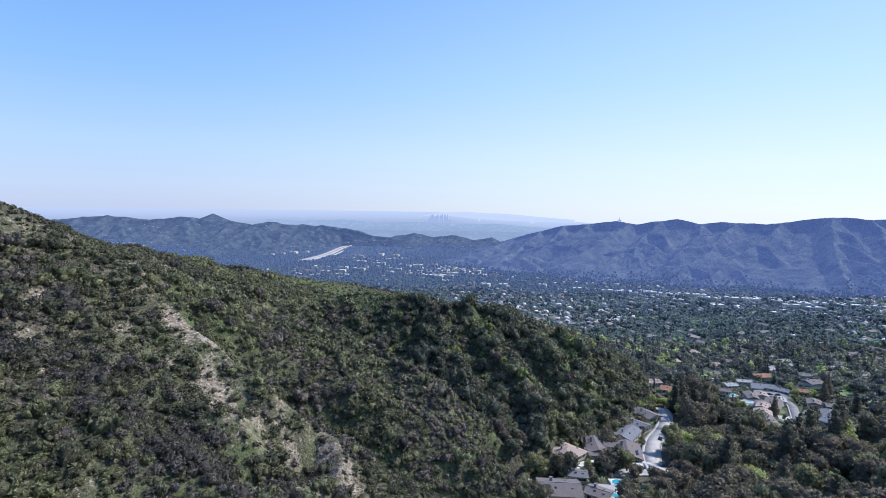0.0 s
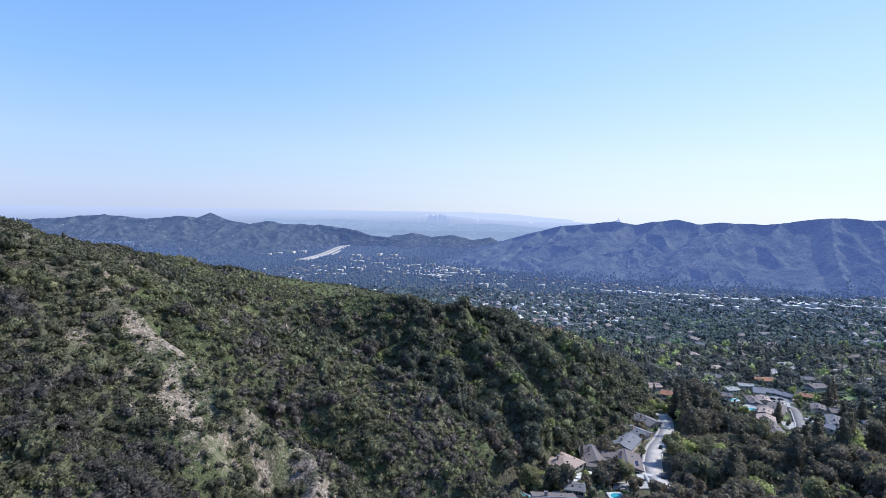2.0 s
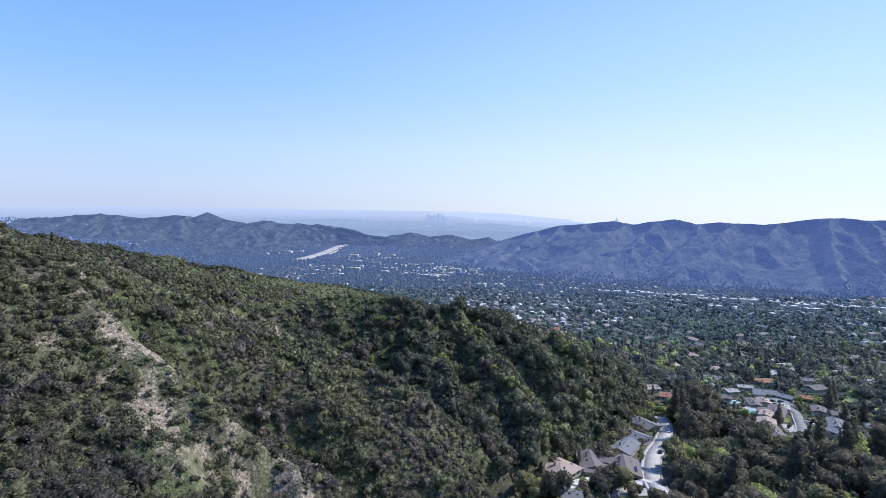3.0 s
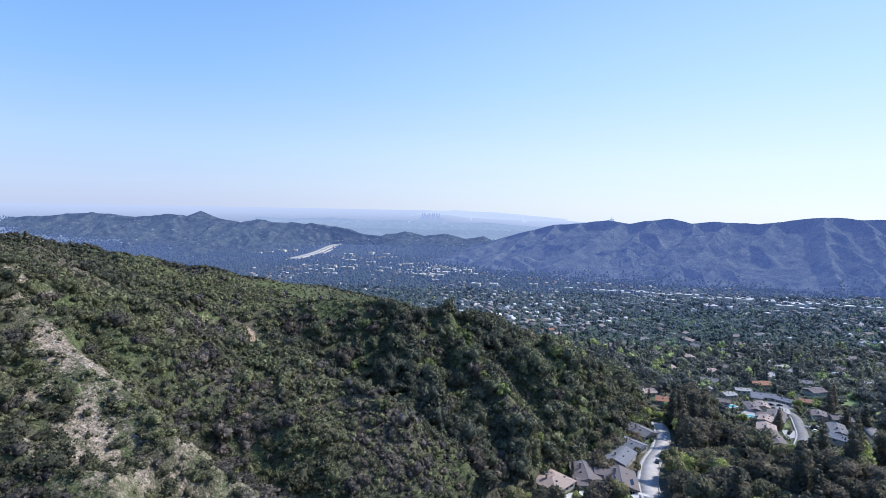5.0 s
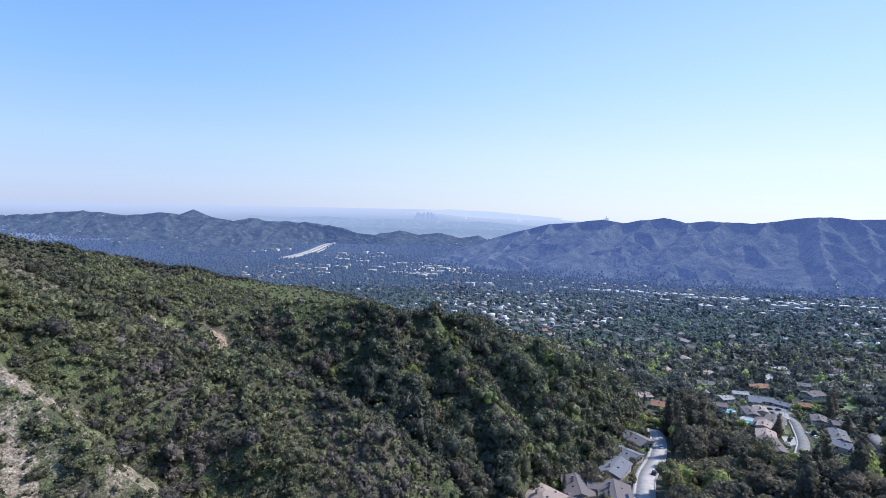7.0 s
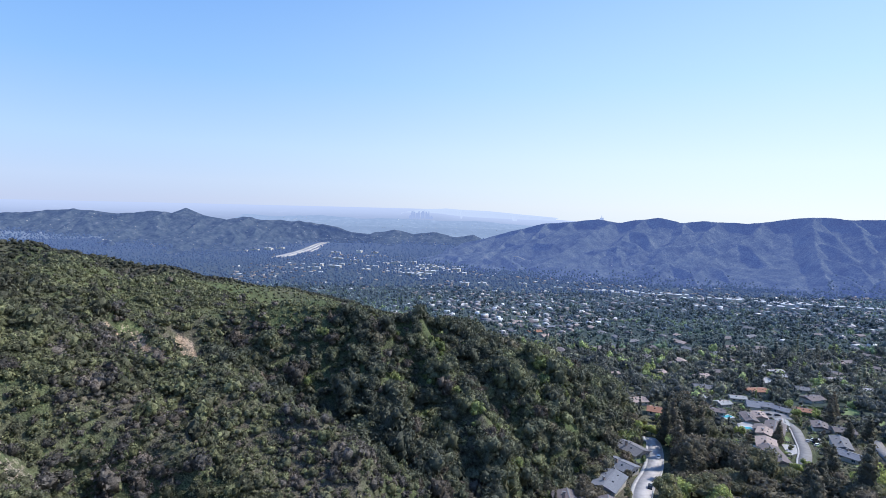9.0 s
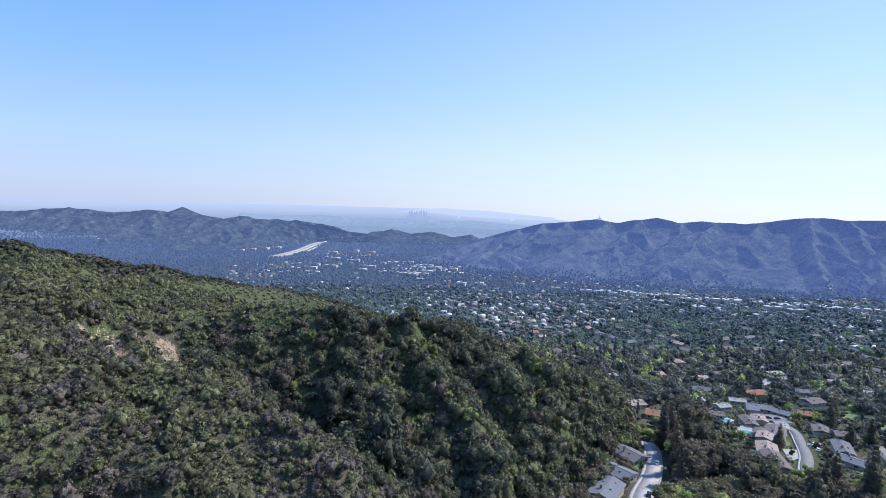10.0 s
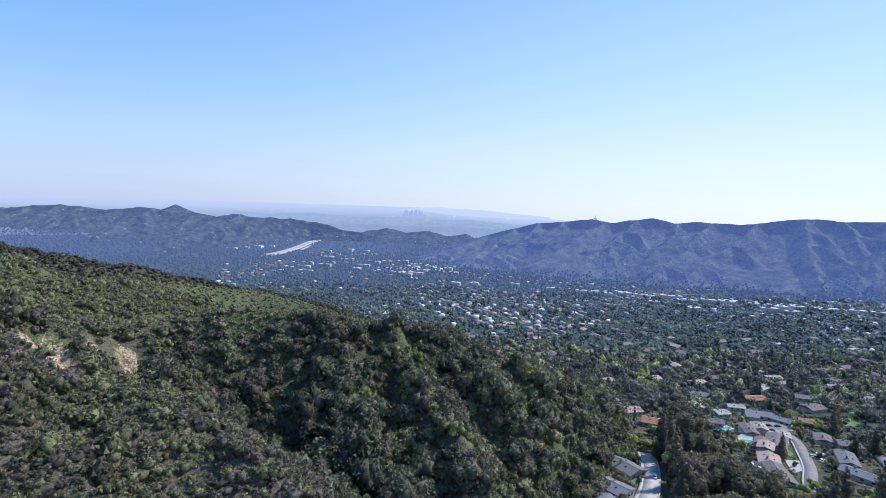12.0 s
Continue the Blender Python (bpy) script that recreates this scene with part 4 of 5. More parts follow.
slab("driveway_5", [(66, 221), (80, 222), (84, 231), (70, 232)], 0.5, CONCRETE, "sunlit white concrete forecourt between houses", "driveway")
slab("driveway_6", [(74, 211), (90, 213), (95, 221), (77, 219)], 0.55, PAVING, "pale concrete driveway leading to the street", "driveway")
slab("patio_6", [(63, 193), (70, 192), (71, 201), (64, 202)], 0.5, PAVING, "paved courtyard beside a round pool", "patio")
slab("patio_7", [(54, 215), (63, 214), (65, 221), (56, 223)], 0.5, CONCRETE, "pale garden path and terrace among shrubs", "patio")
slab("lawn_5", [(62, 258), (72, 262), (86, 261), (80, 254), (68, 252)], 0.5, LAWN, "bright grass bank behind the houses", "lawn")
slab("patio_8", [(203, 326), (211, 323), (222, 346), (214, 351)], 0.6, CONCRETE, "white terrace behind a long house", "patio")
slab("driveway_7", [(226, 333), (235, 338), (247, 356), (238, 356)], 0.55, PAVING, "white concrete driveway beside the cul-de-sac", "driveway")
slab("patio_9", [(280, 470), (296, 472), (294, 483), (278, 481)], 0.8, CONCRETE, "white terrace behind the grey-roofed house", "patio")
slab("driveway_8", [(262, 408), (272, 412), (274, 428), (266, 430)], 0.6, PAVING, "pale concrete forecourt beside the turning circle", "driveway")


# ---- houses ----
def house(name, x, y, long, wide, turn, roof, label, hip=False, wing=None, storey=2.7, chimney=True, group="houses", fine=True):
    """A low house: walls on a plinth, a pitched roof with eaves, windows, a garage door and a chimney."""
    z = float(surface(x, y)) + 0.6
    ob = thing(name, pose(x, y, z, 0, 0, turn), label, "house", group)
    blocks = [(0, 0, long, wide)]
    if wing:
        blocks.append(wing)
    bm = bmesh.new()
    for cx, cy, l, w in blocks:
        box(bm, cx - l / 2, cy - w / 2, -3.0, cx + l / 2, cy + w / 2, storey)
    part("wall", bm, STUCCO, ob)
    bm = bmesh.new()
    for k, (cx, cy, l, w) in enumerate(blocks):
        o = 0.7
        if l >= w:
            rise, inset = w * 0.19, (w / 2 if hip else 0)
            pts = [(cx - l / 2 - o, cy - w / 2 - o, storey), (cx + l / 2 + o, cy - w / 2 - o, storey), (cx + l / 2 + o, cy + w / 2 + o, storey), (cx - l / 2 - o, cy + w / 2 + o, storey)]
            ridge = [(cx - l / 2 - o + inset, cy, storey + rise + k * 0.05), (cx + l / 2 + o - inset, cy, storey + rise + k * 0.05)]
        else:
            rise, inset = l * 0.19, (l / 2 if hip else 0)
            pts = [(cx + l / 2 + o, cy - w / 2 - o, storey), (cx + l / 2 + o, cy + w / 2 + o, storey), (cx - l / 2 - o, cy + w / 2 + o, storey), (cx - l / 2 - o, cy - w / 2 - o, storey)]
            ridge = [(cx, cy - w / 2 - o + inset, storey + rise + k * 0.05), (cx, cy + w / 2 + o - inset, storey + rise + k * 0.05)]
        up = [(a, b, c + 0.22) for a, b, c in pts]
        prism(bm, pts + up + ridge, [(3, 2, 1, 0), (0, 1, 5, 4), (1, 2, 6, 5), (2, 3, 7, 6), (3, 0, 4, 7), (4, 5, 9, 8), (6, 7, 8, 9), (5, 6, 9), (7, 4, 8)])
    shell = part("roof", bm, ROOFS[roof], ob)
    for side in (-1, 1):
        for fx in (-0.3, 0.05, 0.32):
            bm = bmesh.new()
            box(bm, fx * long - 0.9, side * wide / 2 - 0.05, 1.0, fx * long + 0.9, side * wide / 2 + 0.05, 2.2)
            pane = part("window", bm, GLASS, ob)
            if fine:
                bm = bmesh.new()
                y0, y1 = side * wide / 2 - 0.09, side * wide / 2 + 0.09
                for x0, x1, z0, z1 in ((-1.0, -0.88, 0.92, 2.3), (0.88, 1.0, 0.92, 2.3), (-0.88, 0.88, 0.92, 1.0), (-0.88, 0.88, 2.2, 2.3), (-0.04, 0.04, 1.0, 2.2)):
                    box(bm, fx * long + x0, y0, z0, fx * long + x1, y1, z1)
                part("window_frame", bm, TRIMW, pane)
    bm = bmesh.new()
    box(bm, long / 2 - 0.05, -2.4, 0, long / 2 + 0.06, 2.4, 2.2)
    door = part("garage_door", bm, TRIMW, ob)
    if fine:
        bm = bmesh.new()
        box(bm, long / 2 + 0.06, -0.2, 0.9, long / 2 + 0.12, 0.2, 0.98)
        part("door_handle", bm, ROOFS["slate"], door)
        bm = bmesh.new()
        if long >= wide:
            e = 0 if not hip else wide / 2
            box(bm, -long / 2 - 0.7 + e, -0.22, storey + wide * 0.19 - 0.1, long / 2 + 0.7 - e, 0.22, storey + wide * 0.19 + 0.07)
        else:
            e = 0 if not hip else long / 2
            box(bm, -0.22, -wide / 2 - 0.7 + e, storey + long * 0.19 - 0.1, 0.22, wide / 2 + 0.7 - e, storey + long * 0.19 + 0.07)
        part("ridge_cap", bm, ROOFS["slate" if roof in ("slate", "grey", "brown") else "tan"], shell)
    for side, fx in (((-1, -0.12), (1, 0.18), (-1, 0.3)) if fine else ()):
        if long >= wide:
            cx, cy, slope = fx * long, side * wide * 0.22, 0.19 * 2
            top = storey + 0.22 + (wide / 2 + 0.7 - abs(cy)) * (wide * 0.19 - 0.22) / (wide / 2 + 0.7)
        else:
            cx, cy = side * long * 0.22, fx * wide
            top = storey + 0.22 + (long / 2 + 0.7 - abs(cx)) * (long * 0.19 - 0.22) / (long / 2 + 0.7)
        bm = bmesh.new()
        box(bm, cx - 0.4, cy - 0.35, top - 0.3, cx + 0.4, cy + 0.35, top + 0.25)
        part("skylight" if fx < 0.3 else "roof_vent", bm, GLASS if fx < 0 else ROOFS["grey"], ob)
    if chimney:
        bm = bmesh.new()
        box(bm, -long * 0.2 - 0.5, wide * 0.12 - 0.4, storey, -long * 0.2 + 0.5, wide * 0.12 + 0.4, storey + wide * 0.19 + 1.0)
        stack = part("chimney", bm, ROOFS["tan"], ob)
        bm = bmesh.new()
        box(bm, -long * 0.2 - 0.62, wide * 0.12 - 0.52, storey + wide * 0.19 + 1.0, -long * 0.2 + 0.62, wide * 0.12 + 0.52, storey + wide * 0.19 + 1.15)
        part("chimney_cap", bm, ROOFS["slate"], stack)
    return ob


def hedge(line, label, high=1.6):
    """A clipped hedge along a line: a leafy band of many small clumps."""
    p = smooth_line(line, 1.1)
    z = surface(p[:, 0], p[:, 1])
    lobes = [(x + rng.normal(0, 0.12), y + rng.normal(0, 0.12), h + 0.5 + k * high * 0.5, rng.uniform(0.7, 0.95)) for (x, y), h in zip(p, z) for k in (0.4, 1.1)]
    v, f = clump(lobes, len(lobes) * 18, 0.22, 2)
    o = np.array([p[:, 0].mean(), p[:, 1].mean(), z.mean()])
    ob = thing("hedge", pose(*o), label, "hedge", "hedges")
    leaves = new("foliage", mesh_of("foliage", v - o, f, HEDGE, {"tint": np.full(len(v), 0.5)}, True))
    leaves.parent = ob


HEDGE = leaf_mat("hedge_leaves", [(0.0, (0.10, 0.13, 0.06)), (1.0, (0.17, 0.21, 0.09))], grain=1.6, depth=0.3)
hedge([(131, 305), (138, 322), (145, 337)], "clipped green hedge beside the street")
hedge([(63, 249), (74, 254), (84, 255)], "dark green hedge behind a house")
hedge([(296, 437), (306, 425), (312, 414)], "dense dark hedge round the turning circle", 2.4)
hedge([(40, 209), (50, 211), (58, 213)], "clipped hedge beside a pool terrace")
hedge([(322, 452), (336, 444), (350, 440)], "long hedge at the edge of a lawn")
hedge([(284, 402), (290, 410), (296, 416)], "dark hedge beside the cul-de-sac")


HOUSES = []


def put(x, y, long, wide, turn, roof, label, **k):
    HOUSES.append((x, y, max(long, wide)))
    return house("house", x, y, long, wide, turn, roof, label, **k)


brown, grey = "low ranch house with a brown shingle roof", "low house with a grey pitched roof"
put(46, 191, 15, 12, -3, "brown", brown + " beside a swimming pool")
put(60, 187, 8, 7, -35, "brown", "small brown-roofed guest house")
put(60, 235, 13, 12, 42, "tan", "tan hip-roofed house below the wooded slope", hip=True)
put(76, 244, 11, 15, -6, "brown", brown + " beside a tall cypress", wing=(-1, -7, 7, 6))
put(89, 238, 12, 15, -14, "brown", brown + " carrying solar panels", wing=(-6, 5, 8, 6))
put(129, 316, 11, 14, 28, "grey", grey + " beside the street")
put(114, 291, 10, 12, 38, "slate", grey + " stepping down the slope")
put(100, 269, 16, 10, 52, "slate", grey + " with a pale ridge")
put(113, 224, 8, 7, -50, "brown", "small brown-roofed house half hidden by trees")
put(57, 206, 7, 6, -10, "grey", "small pale shed roof between trees")
put(285, 448, 18, 11, -20, "slate", "blue-grey roofed house at the end of the cul-de-sac", wing=(-6, -6, 8, 8))
put(293, 433, 12, 9, -50, "slate", grey + " beside the turning circle")
put(309, 431, 9, 9, -30, "red", "house with an orange-red tile roof")
put(251, 381, 22, 11, 52, "brown", brown + " with two gables", wing=(-5, 7, 9, 8))
put(249, 405, 15, 8, 75, "brown", brown + " beside a garden pool")
put(262, 413, 11, 8, 70, "tan", "pinkish tan roofed house on the cul-de-sac")
put(268, 398, 10, 7, 60, "pale", "low white-roofed house on the cul-de-sac")
put(238, 372, 11, 8, 50, "tan", "pinkish tan roofed house above the garden pools")
put(221, 345, 14, 10, 60, "tan", "pinkish tan roofed house on the cul-de-sac")
put(210, 322, 20, 9, 75, "brown", "long " + brown)
put(277, 358, 18, 9, 60, "grey", grey + " beside parked cars")
put(262, 331, 18, 9, -55, "slate", "blue-grey roofed house with a white porch roof")
put(292, 394, 12, 9, 60, "brown", brown + " behind a hedge")
put(180, 432, 13, 10, 10, "tan", "reddish tan roofed house in the canyon")
put(184, 407, 12, 11, -25, "red", "house with a red-brown roof among trees")
put(199, 541, 18, 11, 10, "tan", "wide tan roofed house above the trees")
put(175, 460, 10, 9, 30, "slate", grey + " half hidden by trees")
put(273, 509, 16, 11, -20, "grey", "rounded grey roofed house")
put(243, 461, 11, 9, 20, "pale", "pale flat-roofed house in bright sun")
put(254, 445, 10, 8, 10, "pale", "pale roofed house beside trees")
put(315, 499, 18, 11, 5, "red", "house with an orange tile roof")
put(281, 470, 12, 8, -15, "pale", "white-roofed house behind the cul-de-sac")
put(232, 418, 12, 8, -20, "brown", brown + " above the dark gully")
put(215, 258, 14, 11, -20, "brown", brown + " among tall trees")
put(300, 384, 12, 9, -20, "brown", brown + " by the side street")
put(185, 822, 20, 12, 10, "red", "house with a broad orange roof on the hill's shoulder")
put(196, 790, 18, 12, 20, "tan", "tan roofed house among trees")
for x, y, turn in ((396, 590, 10), (393, 562, -30), (455, 583, 20), (432, 553, 0), (424, 503, -15), (350, 540, 30), (345, 470, 15), (365, 505, -20), (300, 560, 20), (330, 585, -10)):
    put(x, y, rng.uniform(13, 18), rng.uniform(9, 12), turn, ("grey", "brown", "pale", "tan")[int(rng.integers(4))], "low house with a pale sunlit roof among trees")
for _ in range(400):
    if len(HOUSES) > 115:
        break
    y = rng.uniform(540, 960)
    x = rng.uniform(70 + max(0, (620 - y) * 0.4), 0.95 * y)
    if min(math.hypot(x - a, y - b) for a, b, c in HOUSES) > 24:
        put(x, y, rng.uniform(13, 20), rng.uniform(9, 13), rng.choice([15, 105]) + rng.uniform(-12, 12), ("grey", "brown", "grey", "tan", "slate", "brown")[int(rng.integers(6))],
            "suburban house with a low pitched roof among garden trees", chimney=False, fine=False)


SOLAR = plain_mat("solar_glass", (0.03, 0.045, 0.10), 0.2, 0.05)


def roof_panel(x, y, z, l, w, turn, pitch, mat, name, label):
    bm = bmesh.new()
    box(bm, -l / 2, -w / 2, 0, l / 2, w / 2, 0.12)
    ob = thing(name, pose(x, y, z, pitch, 0, turn), label, "panel")
    part("panel", bm, mat, ob)


for px, py, pz, turn in ((86.4, 235.0, 3.9, 76), (87.6, 239.4, 3.9, 76), (91.6, 233.6, 3.9, -104)):
    roof_panel(px, py, float(surface(89, 238)) + 0.6 + pz, 4.2, 2.2, turn, 20, SOLAR, "solar_panel", "dark blue solar panel lying on a brown shingle roof")


# ---- pools ----
def pool(x, y, l, w, turn, round_one=False):
    z = max(float(surface(x + i, y + j)) for i in (-l / 2, 0, l / 2) for j in (-l / 2, 0, l / 2)) + 0.15
    ob = thing("swimming_pool", pose(x, y, z, 0, 0, turn), "turquoise swimming pool set in a pale concrete deck", "pool", "swimming pools")
    bm = bmesh.new()
    box(bm, -l / 2 - 0.8, -w / 2 - 0.8, -2.0, l / 2 + 0.8, w / 2 + 0.8, 0)
    part("deck", bm, CONCRETE, ob)
    bm = bmesh.new()
    n = 24
    p = 2 if round_one else 4
    top = []
    for a in np.linspace(0, 2 * math.pi, n, False):
        c, s = math.cos(a), math.sin(a)
        k = (abs(c) ** p + abs(s) ** p) ** (-1 / p)
        top.append(bm.verts.new((c * k * l / 2, s * k * w / 2, 0.05)))
    bm.faces.new(top)
    low = [bm.verts.new((v.co.x, v.co.y, -0.3)) for v in top]
    for i in range(n):
        bm.faces.new((top[i - 1], low[i - 1], low[i], top[i]))
    part("water", bm, WATER, ob)
    bm = bmesh.new()
    rim = []
    for a in np.linspace(0, 2 * math.pi, n, False):
        c, s = math.cos(a), math.sin(a)
        k = (abs(c) ** p + abs(s) ** p) ** (-1 / p)
        rim.append([bm.verts.new((c * k * (l / 2 + o), s * k * (w / 2 + o), h)) for o, h in ((0.0, 0.12), (0.35, 0.12), (0.35, -0.1), (0.0, -0.1))])
    for i in range(n):
        for j in range(4):
            bm.faces.new((rim[i - 1][j - 1], rim[i - 1][j], rim[i][j], rim[i][j - 1]))
    bmesh.ops.recalc_face_normals(bm, faces=bm.faces)
    part("coping", bm, TRIMW, ob)


pool(37, 201, 9, 4.2, -40, True)
pool(73, 204, 4.6, 4.2, 0, True)
pool(66, 191, 7, 3.0, -20)
pool(238, 412, 7, 4, 20)
pool(236, 387, 7, 4, -10)


plant_hill()


# ---- parked cars ----
CAR_PAINT = {k: plain_mat("car_paint_" + k, c, 0.25, 0.03) for k, c in dict(white=(0.75, 0.75, 0.74), dark=(0.03, 0.03, 0.035), silver=(0.45, 0.46, 0.47)).items()}
TYRE = plain_mat("tyre_rubber", (0.02, 0.02, 0.02), 0.9, 0.1)


def car(x, y, turn, paint):
    ob = thing("car", pose(x, y, float(surface(x, y)) + ROAD_H + 0.05, 0, 0, turn), paint + " car parked on the street", "car", "parked cars")
    bm = bmesh.new()
    side = [(-2.2, 0.35), (2.2, 0.35), (2.25, 0.75), (1.3, 0.9), (-1.9, 0.95), (-2.25, 0.8)]
    a = [bm.verts.new((px, -0.9, pz)) for px, pz in side]
    b = [bm.verts.new((px, 0.9, pz)) for px, pz in side]
    bm.faces.new(a)
    bm.faces.new(b[::-1])
    for i in range(6):
        bm.faces.new((a[i - 1], b[i - 1], b[i], a[i]))
    part("body", bm, CAR_PAINT[paint], ob)
    bm = bmesh.new()
    prism(bm, [(1.2, -0.82, 0.9), (1.2, 0.82, 0.9), (-1.8, 0.82, 0.93), (-1.8, -0.82, 0.93), (0.5, -0.68, 1.42), (0.5, 0.68, 1.42), (-1.3, 0.68, 1.42), (-1.3, -0.68, 1.42)],
          [(0, 1, 5, 4), (1, 2, 6, 5), (2, 3, 7, 6), (3, 0, 4, 7)])
    part("window", bm, GLASS, ob)
    bm = bmesh.new()
    box(bm, -1.32, -0.7, 1.42, 0.52, 0.7, 1.47)
    part("roof", bm, CAR_PAINT[paint], ob)
    for wx in (-1.4, 1.4):
        for wy in (-0.85, 0.85):
            bm = bmesh.new()
            bmesh.ops.create_cone(bm, cap_ends=True, segments=12, radius1=0.33, radius2=0.33, depth=0.2, matrix=Matrix.Translation((wx, wy, 0.33)) @ Matrix.Rotation(radians(90), 4, "X"))
            wheel = part("wheel", bm, TYRE, ob)
            bm = bmesh.new()
            bmesh.ops.create_cone(bm, cap_ends=True, segments=10, radius1=0.2, radius2=0.2, depth=0.23, matrix=Matrix.Translation((wx, wy, 0.33)) @ Matrix.Rotation(radians(90), 4, "X"))
            part("rim", bm, CAR_PAINT["silver"], wheel)
    for wy in (-0.62, 0.62):
        bm = bmesh.new()
        box(bm, 2.2, wy - 0.18, 0.58, 2.28, wy + 0.18, 0.72)
        part("headlight", bm, TRIMW, ob)


for x, y, turn, paint in ((141, 311, 62, "white"), (119, 271, 62, "dark"), (101, 226, 75, "dark"), (262, 366, 55, "silver"), (266, 365, 20, "dark"), (268, 369, 20, "white"),
                          (262, 358, 30, "white"), (277, 425, 0, "dark"), (283, 424, 5, "dark"), (262, 386, 60, "white")):
    car(x, y, turn, paint)


# ---- trees ----
def trunk_mesh(h, r):
    bm = bmesh.new()
    bmesh.ops.create_cone(bm, cap_ends=True, segments=7, radius1=r, radius2=r * 0.45, depth=h, matrix=Matrix.Translation((0, 0, h / 2 - 0.8)))
    for a in (0.5, 2.6, 4.6):
        m = Matrix.Translation((0, 0, h * 0.6)) @ Matrix.Rotation(a, 4, "Z") @ Matrix.Rotation(0.7, 4, "Y")
        bmesh.ops.create_cone(bm, cap_ends=True, segments=5, radius1=r * 0.45, radius2=r * 0.15, depth=h * 0.6, matrix=m @ Matrix.Translation((0, 0, h * 0.25)))
    return bm


def tree_kind(name, lobes, leaves, leaf, radius, label, mat, trunk_h):
    """A tree of its own: a tapered trunk with limbs, and a crown of many leaf clumps."""
    ob = thing(name, Matrix.Identity(4), label, "tree", "garden trees")
    part("trunk", trunk_mesh(trunk_h, 0.3), BARK, ob)
    v, f = clump(lobes, leaves, leaf, 1, 0.8, 0.88)
    v = v * radius
    v[:, 2] += trunk_h * 0.35
    crown = new("crown", mesh_of("crown", v, f, mat, None, True))
    crown.parent = ob
    return ob


TREE_HUES = {"dark": [(0.0, (0.109, 0.107, 0.080)), (0.6, (0.169, 0.156, 0.108)), (1.0, (0.229, 0.190, 0.137))], "mid": [(0.0, (0.180, 0.175, 0.112)), (0.6, (0.259, 0.246, 0.143)), (1.0, (0.331, 0.315, 0.160))],
             "bright": [(0.0, (0.349, 0.392, 0.148)), (1.0, (0.481, 0.515, 0.194))], "olive": [(0.0, (0.180, 0.165, 0.114)), (1.0, (0.265, 0.216, 0.160))]}
TREE_LEAF = {k: leaf_mat("leaves_" + k, v, use_attr=False, grain=1.0, through_light=0.4, strong=0.5, relief=0.5, island=0.38) for k, v in TREE_HUES.items()}
KINDS = {
    "oak": [tree_kind("oak_tree", crown_lobes(8, 1.0), 700, 0.075, 5.0, "spreading dark green oak tree", TREE_LEAF["dark"], 4.0) for _ in range(3)],
    "tree": [tree_kind("broadleaf_tree", crown_lobes(8, 1.25), 700, 0.075, 4.2, "rounded mid-green garden tree", TREE_LEAF["mid"], 4.0) for _ in range(3)],
    "olive": [tree_kind("eucalyptus_tree", crown_lobes(9, 1.7), 700, 0.075, 4.0, "tall olive-green eucalyptus tree in the grove", TREE_LEAF["olive"], 6.0) for _ in range(2)],
    "bright": [tree_kind("lime_green_tree", crown_lobes(8, 1.05), 700, 0.075, 4.2, "bright lime-green leafy tree", TREE_LEAF["bright"], 3.0) for _ in range(2)],
    "pine": [tree_kind("pine_tree", conifer_lobes(3.4), 700, 0.075, 3.6, "tall dark green conical conifer", TREE_LEAF["dark"], 3.0) for _ in range(2)],
}
cypress = tree_kind("cypress_tree", [(0, 0, 0.5 + 0.75 * k, 0.75 * (1 - (k / 13) ** 3) + 0.1) for k in range(13)], 500, 0.2, 1.0, "slender dark cypress beside a house", TREE_LEAF["dark"], 1.5)
cypress.matrix_world = pose(70, 243, float(surface(70, 243)))


def clear_of(x, y, gap=0.0):
    return (line_gap(x, y, ROAD_LINE) > np.where(y > 346, 3.0, 10.0) + gap) & (line_gap(x, y, CUL_LINE) > np.where(y < 325, 3.0, 7.0) + gap) & (line_gap(x, y, SIDE_LINE) > 5 + gap) & (
        np.min(np.stack([np.hypot(x - a, (y - b + (7 if b < 480 else 2.5)) * (0.8 if b < 480 else 1.0)) - c * (0.62 if b < 480 else 0.52) for a, b, c in HOUSES]), 0) > 2.5 + gap) & (
        np.min(np.stack([np.hypot(x - a, y - b) for a, b in ((37, 201), (73, 204), (66, 192), (238, 412), (236, 387), (280, 422), (346, 436), (344, 407))]), 0) > 8)


def tree_at(kind, x, y, s=1.0, tall=1.0):
    src = KINDS[kind][int(rng.integers(len(KINDS[kind])))]
    m = pose(x, y, float(surface(x, y)) - 0.2, 0, 0, float(rng.uniform(0, 360))) @ Matrix.Diagonal((s, s, s * tall, 1))
    ob = copy_thing(src, m)
    ob.matrix_basis = m
    return ob


